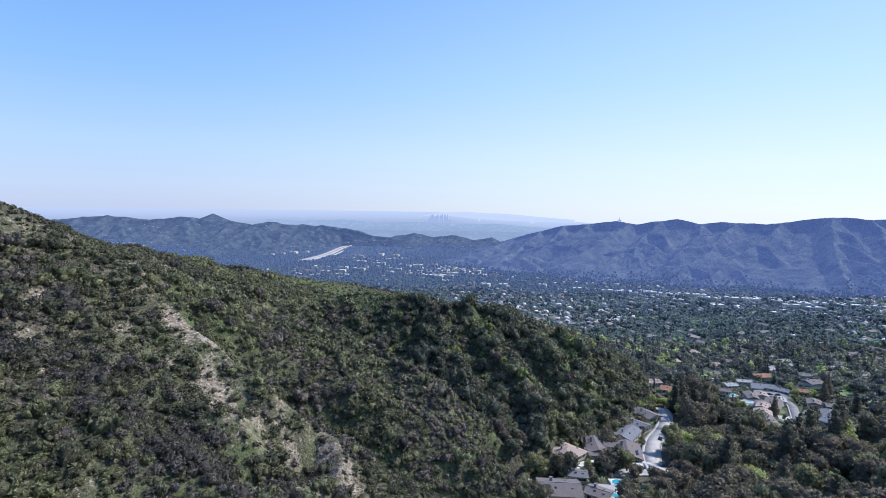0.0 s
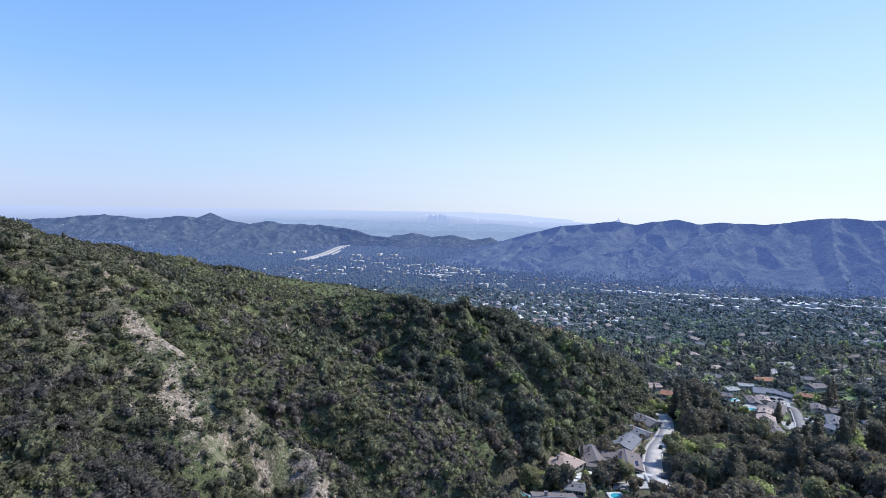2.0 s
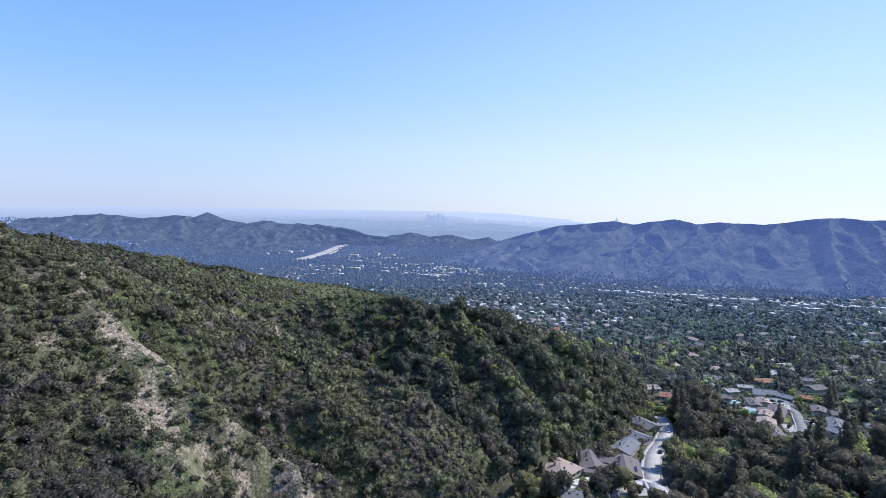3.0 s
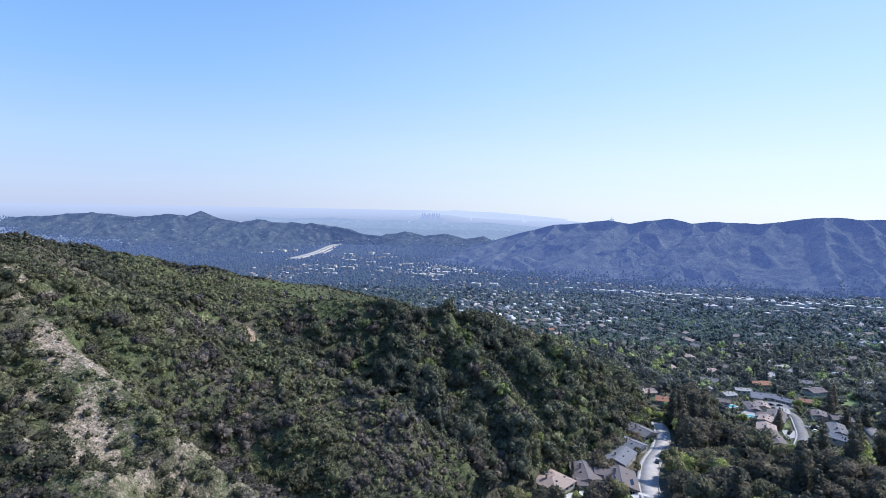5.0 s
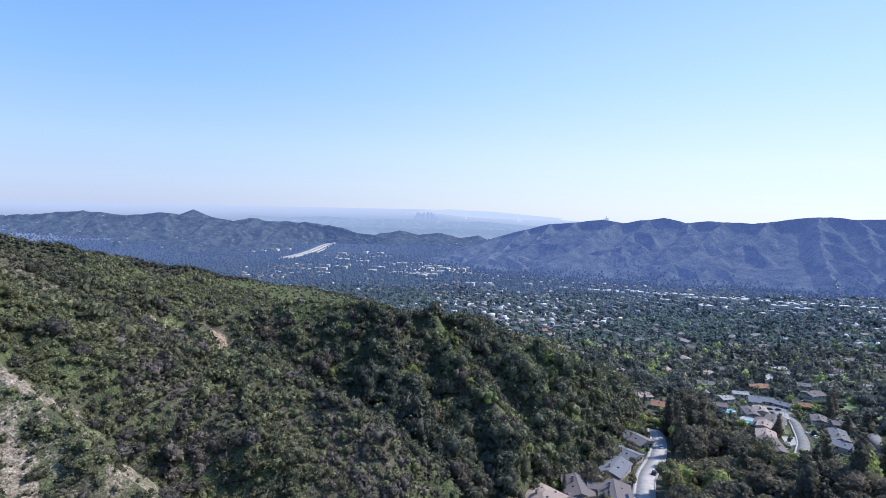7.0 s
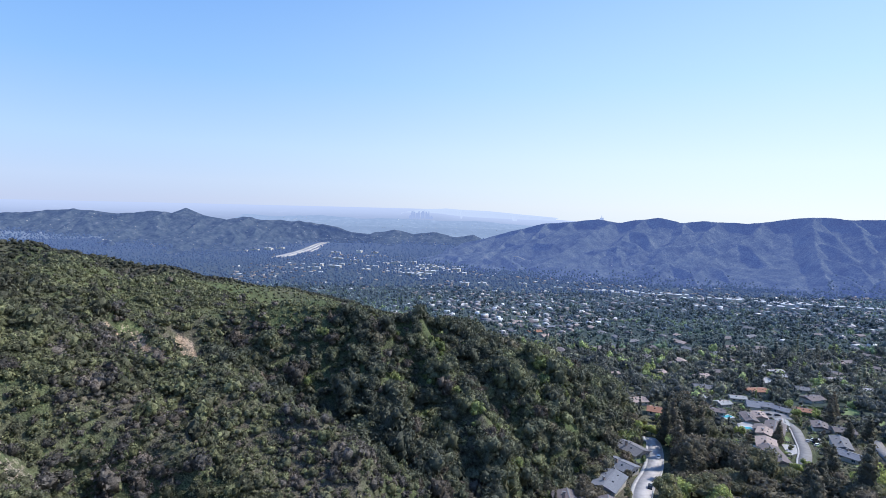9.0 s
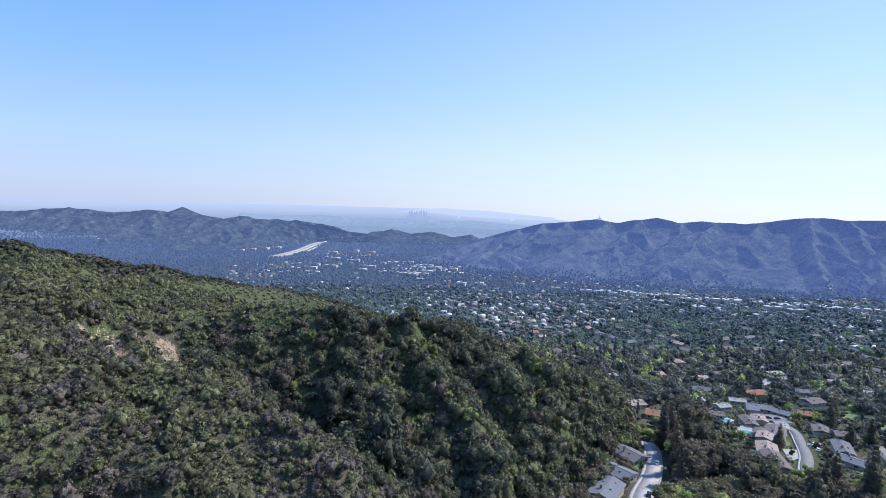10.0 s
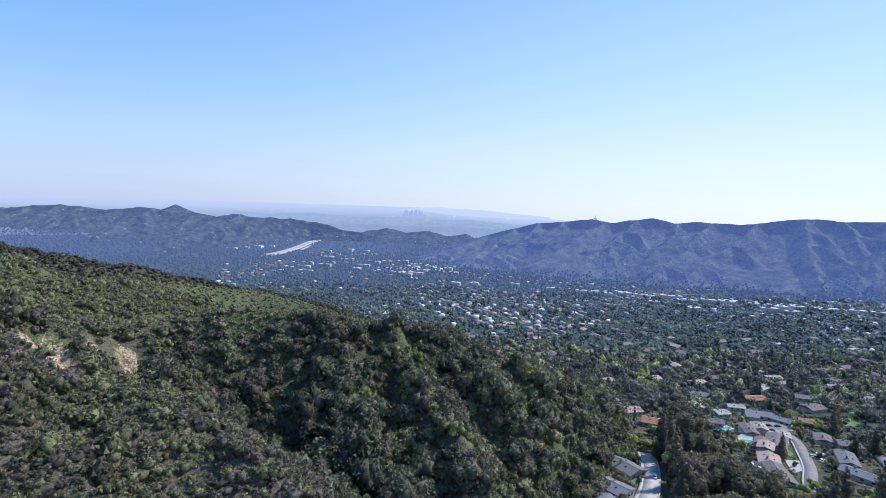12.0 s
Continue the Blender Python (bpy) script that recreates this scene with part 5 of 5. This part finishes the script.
def roof_places():
    """Where the houses of the valley and the lower slopes stand: x, y, z, tone."""
    x, y = jitter_grid(-700, 1600, 640, 2600, 22)
    town = fbm(x, y, 260, 75, 3) + 0.25 * np.exp(-(((x - 60) / 330) ** 2 + ((y - 2000) / 330) ** 2)) + 0.38 * np.exp(-(((x - 190) / 190) ** 2 + ((y - 1180) / 330) ** 2)) + 0.10 * (y < 1500) + 0.3 * np.exp(-((x * 0.48 + y - 1850) / 90) ** 2) * (x > 480)
    ok = (x < 1.08 * y) & (x > -0.35 * y) & (surface(x, y) - valley(x, y) < 4) & (np.min(np.stack([np.hypot(x - a, y - b) for a, b, c in HOUSES]), 0) > 20) & (rng.random(len(x)) < np.clip((town - 0.46) * 1.35, 0.05, 0.5))
    x, y = x[ok], y[ok]
    z = valley(x, y)
    bright = np.exp(-(((x + 60) / 330) ** 2 + ((y - 2050) / 330) ** 2)) + np.exp(-((x * 0.48 + y - 1850) / 90) ** 2) * (x > 520)
    t = np.clip(rng.random(len(x)) ** 1.5 * 0.95 + 0.6 * bright * rng.random(len(x)), 0, 1)
    homes = np.exp(-(((x - 190) / 190) ** 2 + ((y - 1140) / 320) ** 2))
    t = np.clip(t + 0.25 * homes * rng.random(len(x)), 0, 1)
    for name, count, low in (("backdrop_mountains", 200, 0.80), ("backdrop_spur", 40, 0.3), ("backdrop_hills", 300, 0.0), ("backdrop_valley_hills", 80, 0.0), ("backdrop_basin_ridges", 110, 0.0), ("backdrop_low_ridges", 110, 0.0)):
        p = SLOPES[name]
        p = p[p[:, 3] > low]
        p = p[rng.choice(len(p), count, False)]
        x, y, z = np.concatenate([x, p[:, 0]]), np.concatenate([y, p[:, 1]]), np.concatenate([z, p[:, 2] - 1.5])
        t = np.concatenate([t, rng.uniform(0.6, 1.0, count)])
    return x, y, z, t


def open_gardens():
    """Cells of 3 m, by their number, over the roofs and the open gardens on their sunny side."""
    x, y = ROOFTOPS[0], ROOFTOPS[1]
    near = y < 1700
    ix, iy = np.floor(x[near] / 3).astype(int), np.floor(y[near] / 3).astype(int)
    cells = [(ix + i) * 100000 + iy + j for i in range(-2, 3) for j in range(-5, 3)]
    return np.unique(np.concatenate(cells))


def in_garden(x, y):
    return np.isin(np.floor(x / 3).astype(int) * 100000 + np.floor(y / 3).astype(int), GARDENS)


PAVED = [(37, 201, 6), (73, 204, 4), (66, 191, 5), (238, 412, 5), (236, 387, 5), (75, 226, 7), (84, 216, 7), (67, 197, 5), (60, 219, 4), (212, 338, 8), (237, 345, 6), (240, 395, 7), (256, 418, 5),
         (268, 418, 7), (346, 436, 11), (344, 407, 10), (250, 369, 4), (287, 476, 7), (93, 227, 4)]   # open paved or mown ground: x, y, radius


def plant_town():
    # the grove beside the street and the gardens, each tree by itself
    x, y = jitter_grid(20, 345, 165, 380, 6.9)
    ok = clear_of(x, y) & (surface(x, y) - valley(x, y) < 6) & (x > line_x(y) - 60) & (x < 0.98 * y + 25)
    x, y = x[ok], y[ok]
    grove = x > line_x(y) + 6
    spots = list(zip(x, y, grove))
    rng.shuffle(spots)
    made = 0
    for px, py, g in spots:
        if made >= 480:
            break
        g = bool(g > 0.5)
        if math.hypot(px - 134, py - 243) < 15 or (not g and rng.random() < 0.35):
            continue
        cul, *slope = inside(px + np.array([0, 6, 12, 18, 24]), py + 1.5 * np.array([0, 6, 12, 18, 24]), CUL_ZONE)
        if cul and rng.random() < 0.35:
            continue
        kind = rng.choice(["oak", "tree", "olive", "bright", "pine"], p=[0.27, 0.31, 0.18, 0.11, 0.13] if g else [0.3, 0.38, 0.1, 0.15, 0.07])
        tree_at(kind, px, py, rng.uniform(0.8, 1.75) * (0.36 if cul else 0.46 if any(slope) else 1.25) * (1.0 if g else 0.68), rng.uniform(0.75, 1.1))
        made += 1
    tree_at("bright", 138, 251, 1.8)
    for kind, px, py, k in (("tree", 128, 238, 0.8), ("olive", 134, 234, 0.7), ("tree", 127, 248, 0.9), ("oak", 141, 240, 0.8), ("bright", 131, 245, 0.7)):
        tree_at(kind, px, py, k)
    for kind, px, py, k in (("olive", 97, 204, 0.9), ("olive", 101, 211, 0.85), ("oak", 89, 203, 0.75), ("oak", 84, 213, 0.6), ("tree", 70, 219, 0.62), ("bright", 66, 221, 0.5), ("tree", 75, 222, 0.6),
                            ("oak", 64, 213, 0.55), ("tree", 52, 215, 0.6), ("oak", 46, 217, 0.7), ("tree", 58, 222, 0.55), ("oak", 82, 228, 0.5), ("olive", 80, 205, 0.7), ("tree", 104, 258, 0.5),
                            ("olive", 112, 278, 0.5), ("tree", 122, 302, 0.6), ("oak", 92, 256, 0.6), ("olive", 80, 180, 1.3), ("olive", 88, 184, 1.4), ("oak", 95, 190, 1.3), ("olive", 84, 193, 1.2), ("olive", 100, 200, 1.2), ("oak", 78, 170, 1.3), ("oak", 92, 176, 1.4), ("tree", 62, 200, 0.5), ("bright", 158, 357, 1.1), ("bright", 150, 356, 0.8), ("bright", 165, 355, 0.9), ("tree", 154, 364, 1.1), ("pine", 309, 407, 1.5),
                            ("bright", 296, 424, 1.0), ("bright", 310, 421, 0.9), ("tree", 286, 408, 0.7), ("bright", 222, 372, 0.9), ("pine", 236, 356, 1.2), ("bright", 152, 245, 1.0), ("bright", 246, 560, 1.7), ("bright", 240, 545, 1.6), ("bright", 236, 529, 1.5), ("bright", 231, 513, 1.4), ("bright", 252, 574, 1.7), ("bright", 243, 534, 1.4),
                            ("oak", 214, 400, 1.5), ("oak", 212, 428, 1.5), ("oak", 206, 414, 1.6), ("pine", 204, 390, 1.5), ("oak", 220, 442, 1.3), ("pine", 291, 369, 1.3), ("pine", 322, 420, 1.6), ("pine", 306, 371, 1.4), ("bright", 306, 446, 1.1), ("bright", 318, 434, 0.8), ("bright", 220, 312, 0.7), ("bright", 208, 303, 0.8)):
        tree_at(kind, px, py, k * (1.15 if k < 0.8 and px < 130 else 1.0))
    p = smooth_line(ROAD_LINE, 7.0)
    t = np.gradient(p, axis=0)
    t /= np.linalg.norm(t, axis=1, keepdims=True)
    for (qx, qy), (tx, ty) in zip(p, t):
        if 232 < qy < 342:
            tree_at(rng.choice(["oak", "olive", "pine", "tree"]), qx + ty * rng.uniform(10, 13), qy - tx * rng.uniform(10, 13), rng.uniform(0.6, 1.0), rng.uniform(0.9, 1.2))
    for px, py in ((157, 338), (161, 330), (165, 346), (153, 316), (158, 322), (146, 300)):
        tree_at("pine", px, py, rng.uniform(1.3, 1.7), 1.2)
    # shrubs and hedging plants in the gardens
    x, y = jitter_grid(30, 360, 180, 490, 2.9)
    ok = (inside(x, y, CUL_ZONE) | ((np.abs(x - line_x(y) + 18) < 24) & (y < 345) & (surface(x, y) - valley(x, y) < 5))) & (line_gap(x, y, ROAD_LINE) > 7) & (line_gap(x, y, CUL_LINE) > 5.5) & (line_gap(x, y, SIDE_LINE) > 5)
    ok &= (np.min(np.stack([np.hypot(x - a, y - b) - c * 0.52 for a, b, c in HOUSES]), 0) > 1.2) & (rng.random(len(x)) < 0.62) & (np.hypot(x - 280, y - 422) > 13)
    ok &= np.min(np.stack([np.hypot(x - a, y - b) - r for a, b, r in PAVED]), 0) > 0.5
    x, y = x[ok], y[ok]
    low = [clump(bush_lobes(4), 46, 0.15, 1, 0.9, 0.84, 3) for _ in range(6)]
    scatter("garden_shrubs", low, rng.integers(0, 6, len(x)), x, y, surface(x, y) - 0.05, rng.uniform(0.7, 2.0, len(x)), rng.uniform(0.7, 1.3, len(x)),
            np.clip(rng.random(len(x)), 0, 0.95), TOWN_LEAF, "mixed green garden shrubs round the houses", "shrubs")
    # valley trees, too many to count
    near = [clump(crown_lobes(6, 1.1), 90, 0.11, 1, 0.8, 0.84, 5) for _ in range(8)] + [clump(conifer_lobes(3.6), 90, 0.12, 1, 0.9, 0.7) for _ in range(3)]
    x, y = jitter_grid(-140, 640, 372, 720, 6.8)
    ok = clear_of(x, y, 0) & (surface(x, y) - valley(x, y) < 9) & (x < 0.98 * y + 40)
    ok &= (rng.random(len(x)) < 0.9) & ~in_garden(x, y)
    x, y = x[ok], y[ok]
    z = surface(x, y)
    size = rng.lognormal(1.38, 0.42, len(x)).clip(1.9, 8.5)
    which = np.where(rng.random(len(x)) < 0.16, 8 + rng.integers(0, 3, len(x)), rng.integers(0, 8, len(x)))
    size = np.where(which > 7, size * 0.72, size) * np.where(inside(x, y, CUL_ZONE), 0.42, 1.0)
    tint = np.clip(fbm(x, y, 60, 71, 3) * 0.7 + rng.uniform(-0.4, 0.38, len(x)), 0, 0.85)
    tint[rng.random(len(x)) < 0.09] = 0.97
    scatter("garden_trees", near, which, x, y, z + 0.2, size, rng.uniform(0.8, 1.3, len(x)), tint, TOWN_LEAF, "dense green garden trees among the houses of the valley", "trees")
    mid = [clump(crown_lobes(3, 1.1), 20, 0.18, 1, 0.9, 0.78, 3) for _ in range(8)] + [clump(conifer_lobes(3.4)[::2], 20, 0.16, 1, 0.9, 0.7) for _ in range(2)]
    x, y = jitter_grid(-420, 1700, 700, 1520, 9.6)
    town = fbm(x, y, 150, 75, 3)
    ok = (x < 1.1 * y + 40) & (x > -0.33 * y + 60 * (y < 1000)) & (surface(x, y) - valley(x, y) < 14) & (rng.random(len(x)) < np.where(town > 0.56, 0.86, 0.98) - 0.5 * np.exp(-(((x - 110) / 150) ** 2 + ((y - 1050) / 260) ** 2)))
    ok &= (np.min(np.stack([np.hypot(x - a, y - b + 3) - c * 0.55 for a, b, c in HOUSES]), 0) > 2) & ~in_garden(x, y)
    x, y = x[ok], y[ok]
    size = rng.lognormal(1.36, 0.46, len(x)).clip(1.8, 9.5)
    which = rng.integers(0, 8, len(x))
    which[rng.random(len(x)) < 0.14] = 8
    # farther trees take the blue, hazed half of the leaf colours more often
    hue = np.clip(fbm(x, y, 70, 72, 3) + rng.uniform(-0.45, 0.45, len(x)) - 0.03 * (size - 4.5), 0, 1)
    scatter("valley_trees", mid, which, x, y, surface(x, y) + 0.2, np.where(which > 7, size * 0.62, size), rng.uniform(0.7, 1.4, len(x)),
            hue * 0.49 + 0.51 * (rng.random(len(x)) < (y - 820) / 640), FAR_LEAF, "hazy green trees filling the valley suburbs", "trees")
    far = [clump(crown_lobes(0, 1.0), 4, 0.4) for _ in range(4)]
    x, y = jitter_grid(-2700, 1800, 1500, 3300, 20)
    ok = (x < 1.1 * y + 40) & (x > -0.95 * y) & (rng.random(len(x)) < np.where(fbm(x, y, 260, 75, 3) > 0.55, 0.55, 0.95)) & (line_gap(x, y, FREEWAY_LINE) > 40)
    x, y = x[ok], y[ok]
    z = valley(x, y) - 0.5
    size = rng.uniform(5, 11, len(x))
    # woods and gardens that climb the feet of the ranges
    for name, count, low in (("backdrop_mountains", 7000, 0.70), ("backdrop_spur", 500, 0.6), ("backdrop_hills", 1000, 0.45)):
        p = SLOPES[name]
        p = p[(p[:, 3] > low) & (rng.random(len(p)) < (np.maximum(p[:, 3] - low, 0) / (1 - low)) ** 1.5)]
        p = p[rng.choice(len(p), min(count, len(p)), False)]
        x, y, z = np.concatenate([x, p[:, 0] + rng.uniform(-4, 4, len(p))]), np.concatenate([y, p[:, 1]]), np.concatenate([z, p[:, 2] - 0.5])
        size = np.concatenate([size, rng.uniform(4, 8, len(p))])
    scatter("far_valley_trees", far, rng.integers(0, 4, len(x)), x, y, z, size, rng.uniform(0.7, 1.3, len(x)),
            np.clip(fbm(x, y, 160, 72, 3) + rng.uniform(-0.4, 0.3, len(x)), 0, 1), FAR_LEAF2, "distant green trees on the valley floor, blued by haze", "trees")


def line_x(y):
    p = np.array(ROAD_LINE, float)
    return np.interp(y, p[:, 1], p[:, 0])


FREEWAY_LINE = [(-655, 2400), (-635, 2480), (-604, 2640), (-585, 2800), (-572, 2920), (-540, 3010)]
# green woods under a blue haze glow that grows with distance
FAR_LEAF2 = distance_mat("hazed_valley_woods", [(0.3, (0.045, 0.070, 0.062)), (0.6, (0.095, 0.128, 0.108)), (0.8, (0.17, 0.20, 0.16))], (0.17, 0.262, 0.62), (1400, 3000, 0.24, 0.46), 0.05)
ROOFTOPS = roof_places()
GARDENS = open_gardens()
plant_town()


# ---- freeway, commercial strip, far roofs, skyline ----
def free_level(x, y):
    return valley(x, y) + 4


strip("freeway_1", FREEWAY_LINE, -22, -3, 1, 6, FREEWAY, "pale concrete freeway carriageway curving between hills", "freeway", 25, free_level)
strip("freeway_2", FREEWAY_LINE, 3, 20, 1, 6, FREEWAY, "pale concrete freeway carriageway curving between hills", "freeway", 25, free_level)
strip("freeway_ramp", [(-560, 2640), (-548, 2760), (-545, 2900)], -6, 6, 1, 4, FREEWAY, "pale freeway ramp", "freeway", 25, free_level)


def flat_building(x, y, l, w, h, turn, mat, label, group="commercial buildings"):
    ob = thing("commercial_building", pose(x, y, float(valley(x, y)), 0, 0, turn), label, "building", group)
    bm = bmesh.new()
    box(bm, -l / 2, -w / 2, -4, l / 2, w / 2, h)
    part("wall", bm, STUCCO, ob)
    bm = bmesh.new()
    box(bm, -l / 2 - 0.4, -w / 2 - 0.4, h, l / 2 + 0.4, w / 2 + 0.4, h + 0.8)
    part("roof", bm, mat, ob)
    bm = bmesh.new()
    box(bm, -l * 0.2, -w * 0.2, h + 0.8, l * 0.05, w * 0.1, h + 3)
    part("roof_unit", bm, ROOFS["grey"], ob)


WHITE_ROOF = plain_mat("white_flat_roof", (0.50, 0.50, 0.51), 0.8, 0.12, 0.05)
pale = "pale flat-roofed commercial building in the valley town"
for x, y, l, w in ((-269, 2261, 60, 26), (-192, 2094, 80, 24), (-103, 1936, 70, 22), (-48, 1891, 46, 30), (36, 1934, 60, 26), (13, 1724, 40, 26), (-300, 2307, 50, 30), (-370, 2346, 70, 30),
                   (-830, 2639, 70, 26), (-775, 2682, 60, 30), (-728, 2723, 60, 30), (-866, 2599, 50, 26), (-428, 2626, 70, 30), (620, 1532, 60, 20), (633, 1374, 40, 18), (678, 1262, 46, 22),
                   (844, 1399, 60, 22), (886, 1299, 60, 20), (911, 1255, 50, 20), (1042, 1316, 60, 22), (990, 1340, 50, 20), (940, 1330, 46, 20), (800, 1420, 50, 20), (5, 1736, 22, 16), (139, 1604, 34, 20),
                   (195, 1647, 40, 26), (126, 2420, 40, 30), (-321, 2700, 40, 30), (-243, 2690, 50, 30), (330, 1690, 40, 20), (420, 1600, 40, 20), (500, 1560, 50, 20), (560, 1500, 36, 18), (720, 1480, 40, 18)):
    flat_building(x, y, l * 0.62, w * 0.8, rng.uniform(7, 12), rng.uniform(-14, 14) - 12, WHITE_ROOF, pale)


for k in range(17):
    x = 540 + 38 * k + rng.uniform(-12, 12)
    flat_building(x, 1850 - 0.48 * x + rng.uniform(-26, 26), rng.uniform(24, 46), rng.uniform(12, 18), rng.uniform(6, 9), rng.uniform(-8, 8) - 26, WHITE_ROOF, pale)
for k in range(22):
    a, r = rng.uniform(0, 6.28), rng.uniform(0.1, 1.0) ** 0.5
    flat_building(-110 + math.cos(a) * r * 300, 2060 + math.sin(a) * r * 250, rng.uniform(22, 52), rng.uniform(14, 24), rng.uniform(7, 11), rng.uniform(-10, 10) - 14, WHITE_ROOF, pale)


def far_roofs():
    x, y, z, t = ROOFTOPS
    n = len(x)
    k = np.where(z > valley(x, y) + 1, 0.55, np.where(y > 1500, 1.25, 1.0))
    l, w, h = rng.uniform(8, 15, n) * k, rng.uniform(7, 11, n) * k, rng.uniform(2.1, 3.0, n) * np.minimum(k, 1) * (1 + 0.36 * np.exp(-(((x - 190) / 190) ** 2 + ((y - 1140) / 320) ** 2)))
    a = rng.uniform(-0.3, 0.3, n) + rng.integers(0, 2, n) * 1.57
    c, s = np.cos(a), np.sin(a)
    V = []
    for ux, uy, uz in ((-1, -1, 0), (1, -1, 0), (1, 1, 0), (-1, 1, 0), (-1, -1, 1), (1, -1, 1), (1, 1, 1), (-1, 1, 1), (-1, 0, 1.4), (1, 0, 1.4)):
        V.append(np.stack([x + ux * l / 2 * c - uy * w / 2 * s, y + ux * l / 2 * s + uy * w / 2 * c, z + uz * h], 1))
    V = np.stack(V, 1).reshape(-1, 3)
    tri = np.array([(0, 1, 5), (0, 5, 4), (1, 2, 6), (1, 6, 5), (2, 3, 7), (2, 7, 6), (3, 0, 4), (3, 4, 7), (4, 5, 9), (4, 9, 8), (6, 7, 8), (6, 8, 9), (5, 6, 9), (7, 4, 8)])
    F = (tri[None] + (np.arange(n) * 10)[:, None, None]).reshape(-1, 3)
    me = mesh_of("distant_rooftops", V, F, FAR_ROOF, {"tint": np.repeat(t, 10)})
    tagged(new("distant_rooftops", me), "scattered pale and grey rooftops among the valley trees", "houses", kind="stuff")


FAR_ROOF = leaf_mat("distant_roofs", [(0.0, (0.14, 0.13, 0.14)), (0.3, (0.22, 0.20, 0.20)), (0.5, (0.36, 0.29, 0.25)), (0.6, (0.28, 0.27, 0.28)), (0.8, (0.48, 0.46, 0.45)), (1.0, (0.80, 0.78, 0.76))], True, 0.05, 0.0, 0)
far_roofs()


def tower(x, y, w, h):
    z = float(valley(x, y))
    ob = thing("skyscraper", pose(x, y, z, 0, 0, rng.uniform(-20, 20)), "hazy blue downtown skyscraper on the horizon", "skyscraper", "downtown skyline")
    bm = bmesh.new()
    box(bm, -w / 2, -w / 2, -30, w / 2, w / 2, h * 0.85)
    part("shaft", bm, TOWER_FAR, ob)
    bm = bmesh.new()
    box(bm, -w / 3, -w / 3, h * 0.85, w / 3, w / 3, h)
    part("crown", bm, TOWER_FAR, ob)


for k in range(34):
    u = rng.uniform(-1, 1)
    main = abs(u) < 0.62
    tower(-34 + u * 110 + rng.normal(0, 5), 4300 + rng.uniform(-40, 40), rng.uniform(6, 12), (rng.uniform(22, 60) if main else rng.uniform(10, 22)) + 6)


def mast(x, y, z, h):
    ob = thing("radio_mast", pose(x, y, z), "thin radio mast on the mountain crest", "mast")
    bm = bmesh.new()
    bmesh.ops.create_cone(bm, cap_ends=True, segments=6, radius1=2.2, radius2=1.0, depth=h, matrix=Matrix.Translation((0, 0, h / 2 - 3)))
    part("pole", bm, TOWER_FAR, ob)
    bm = bmesh.new()
    box(bm, -8, -5, -6, 8, 5, 4)
    part("hut", bm, TOWER_FAR, ob)


mast(869, 2560, 84, 18)
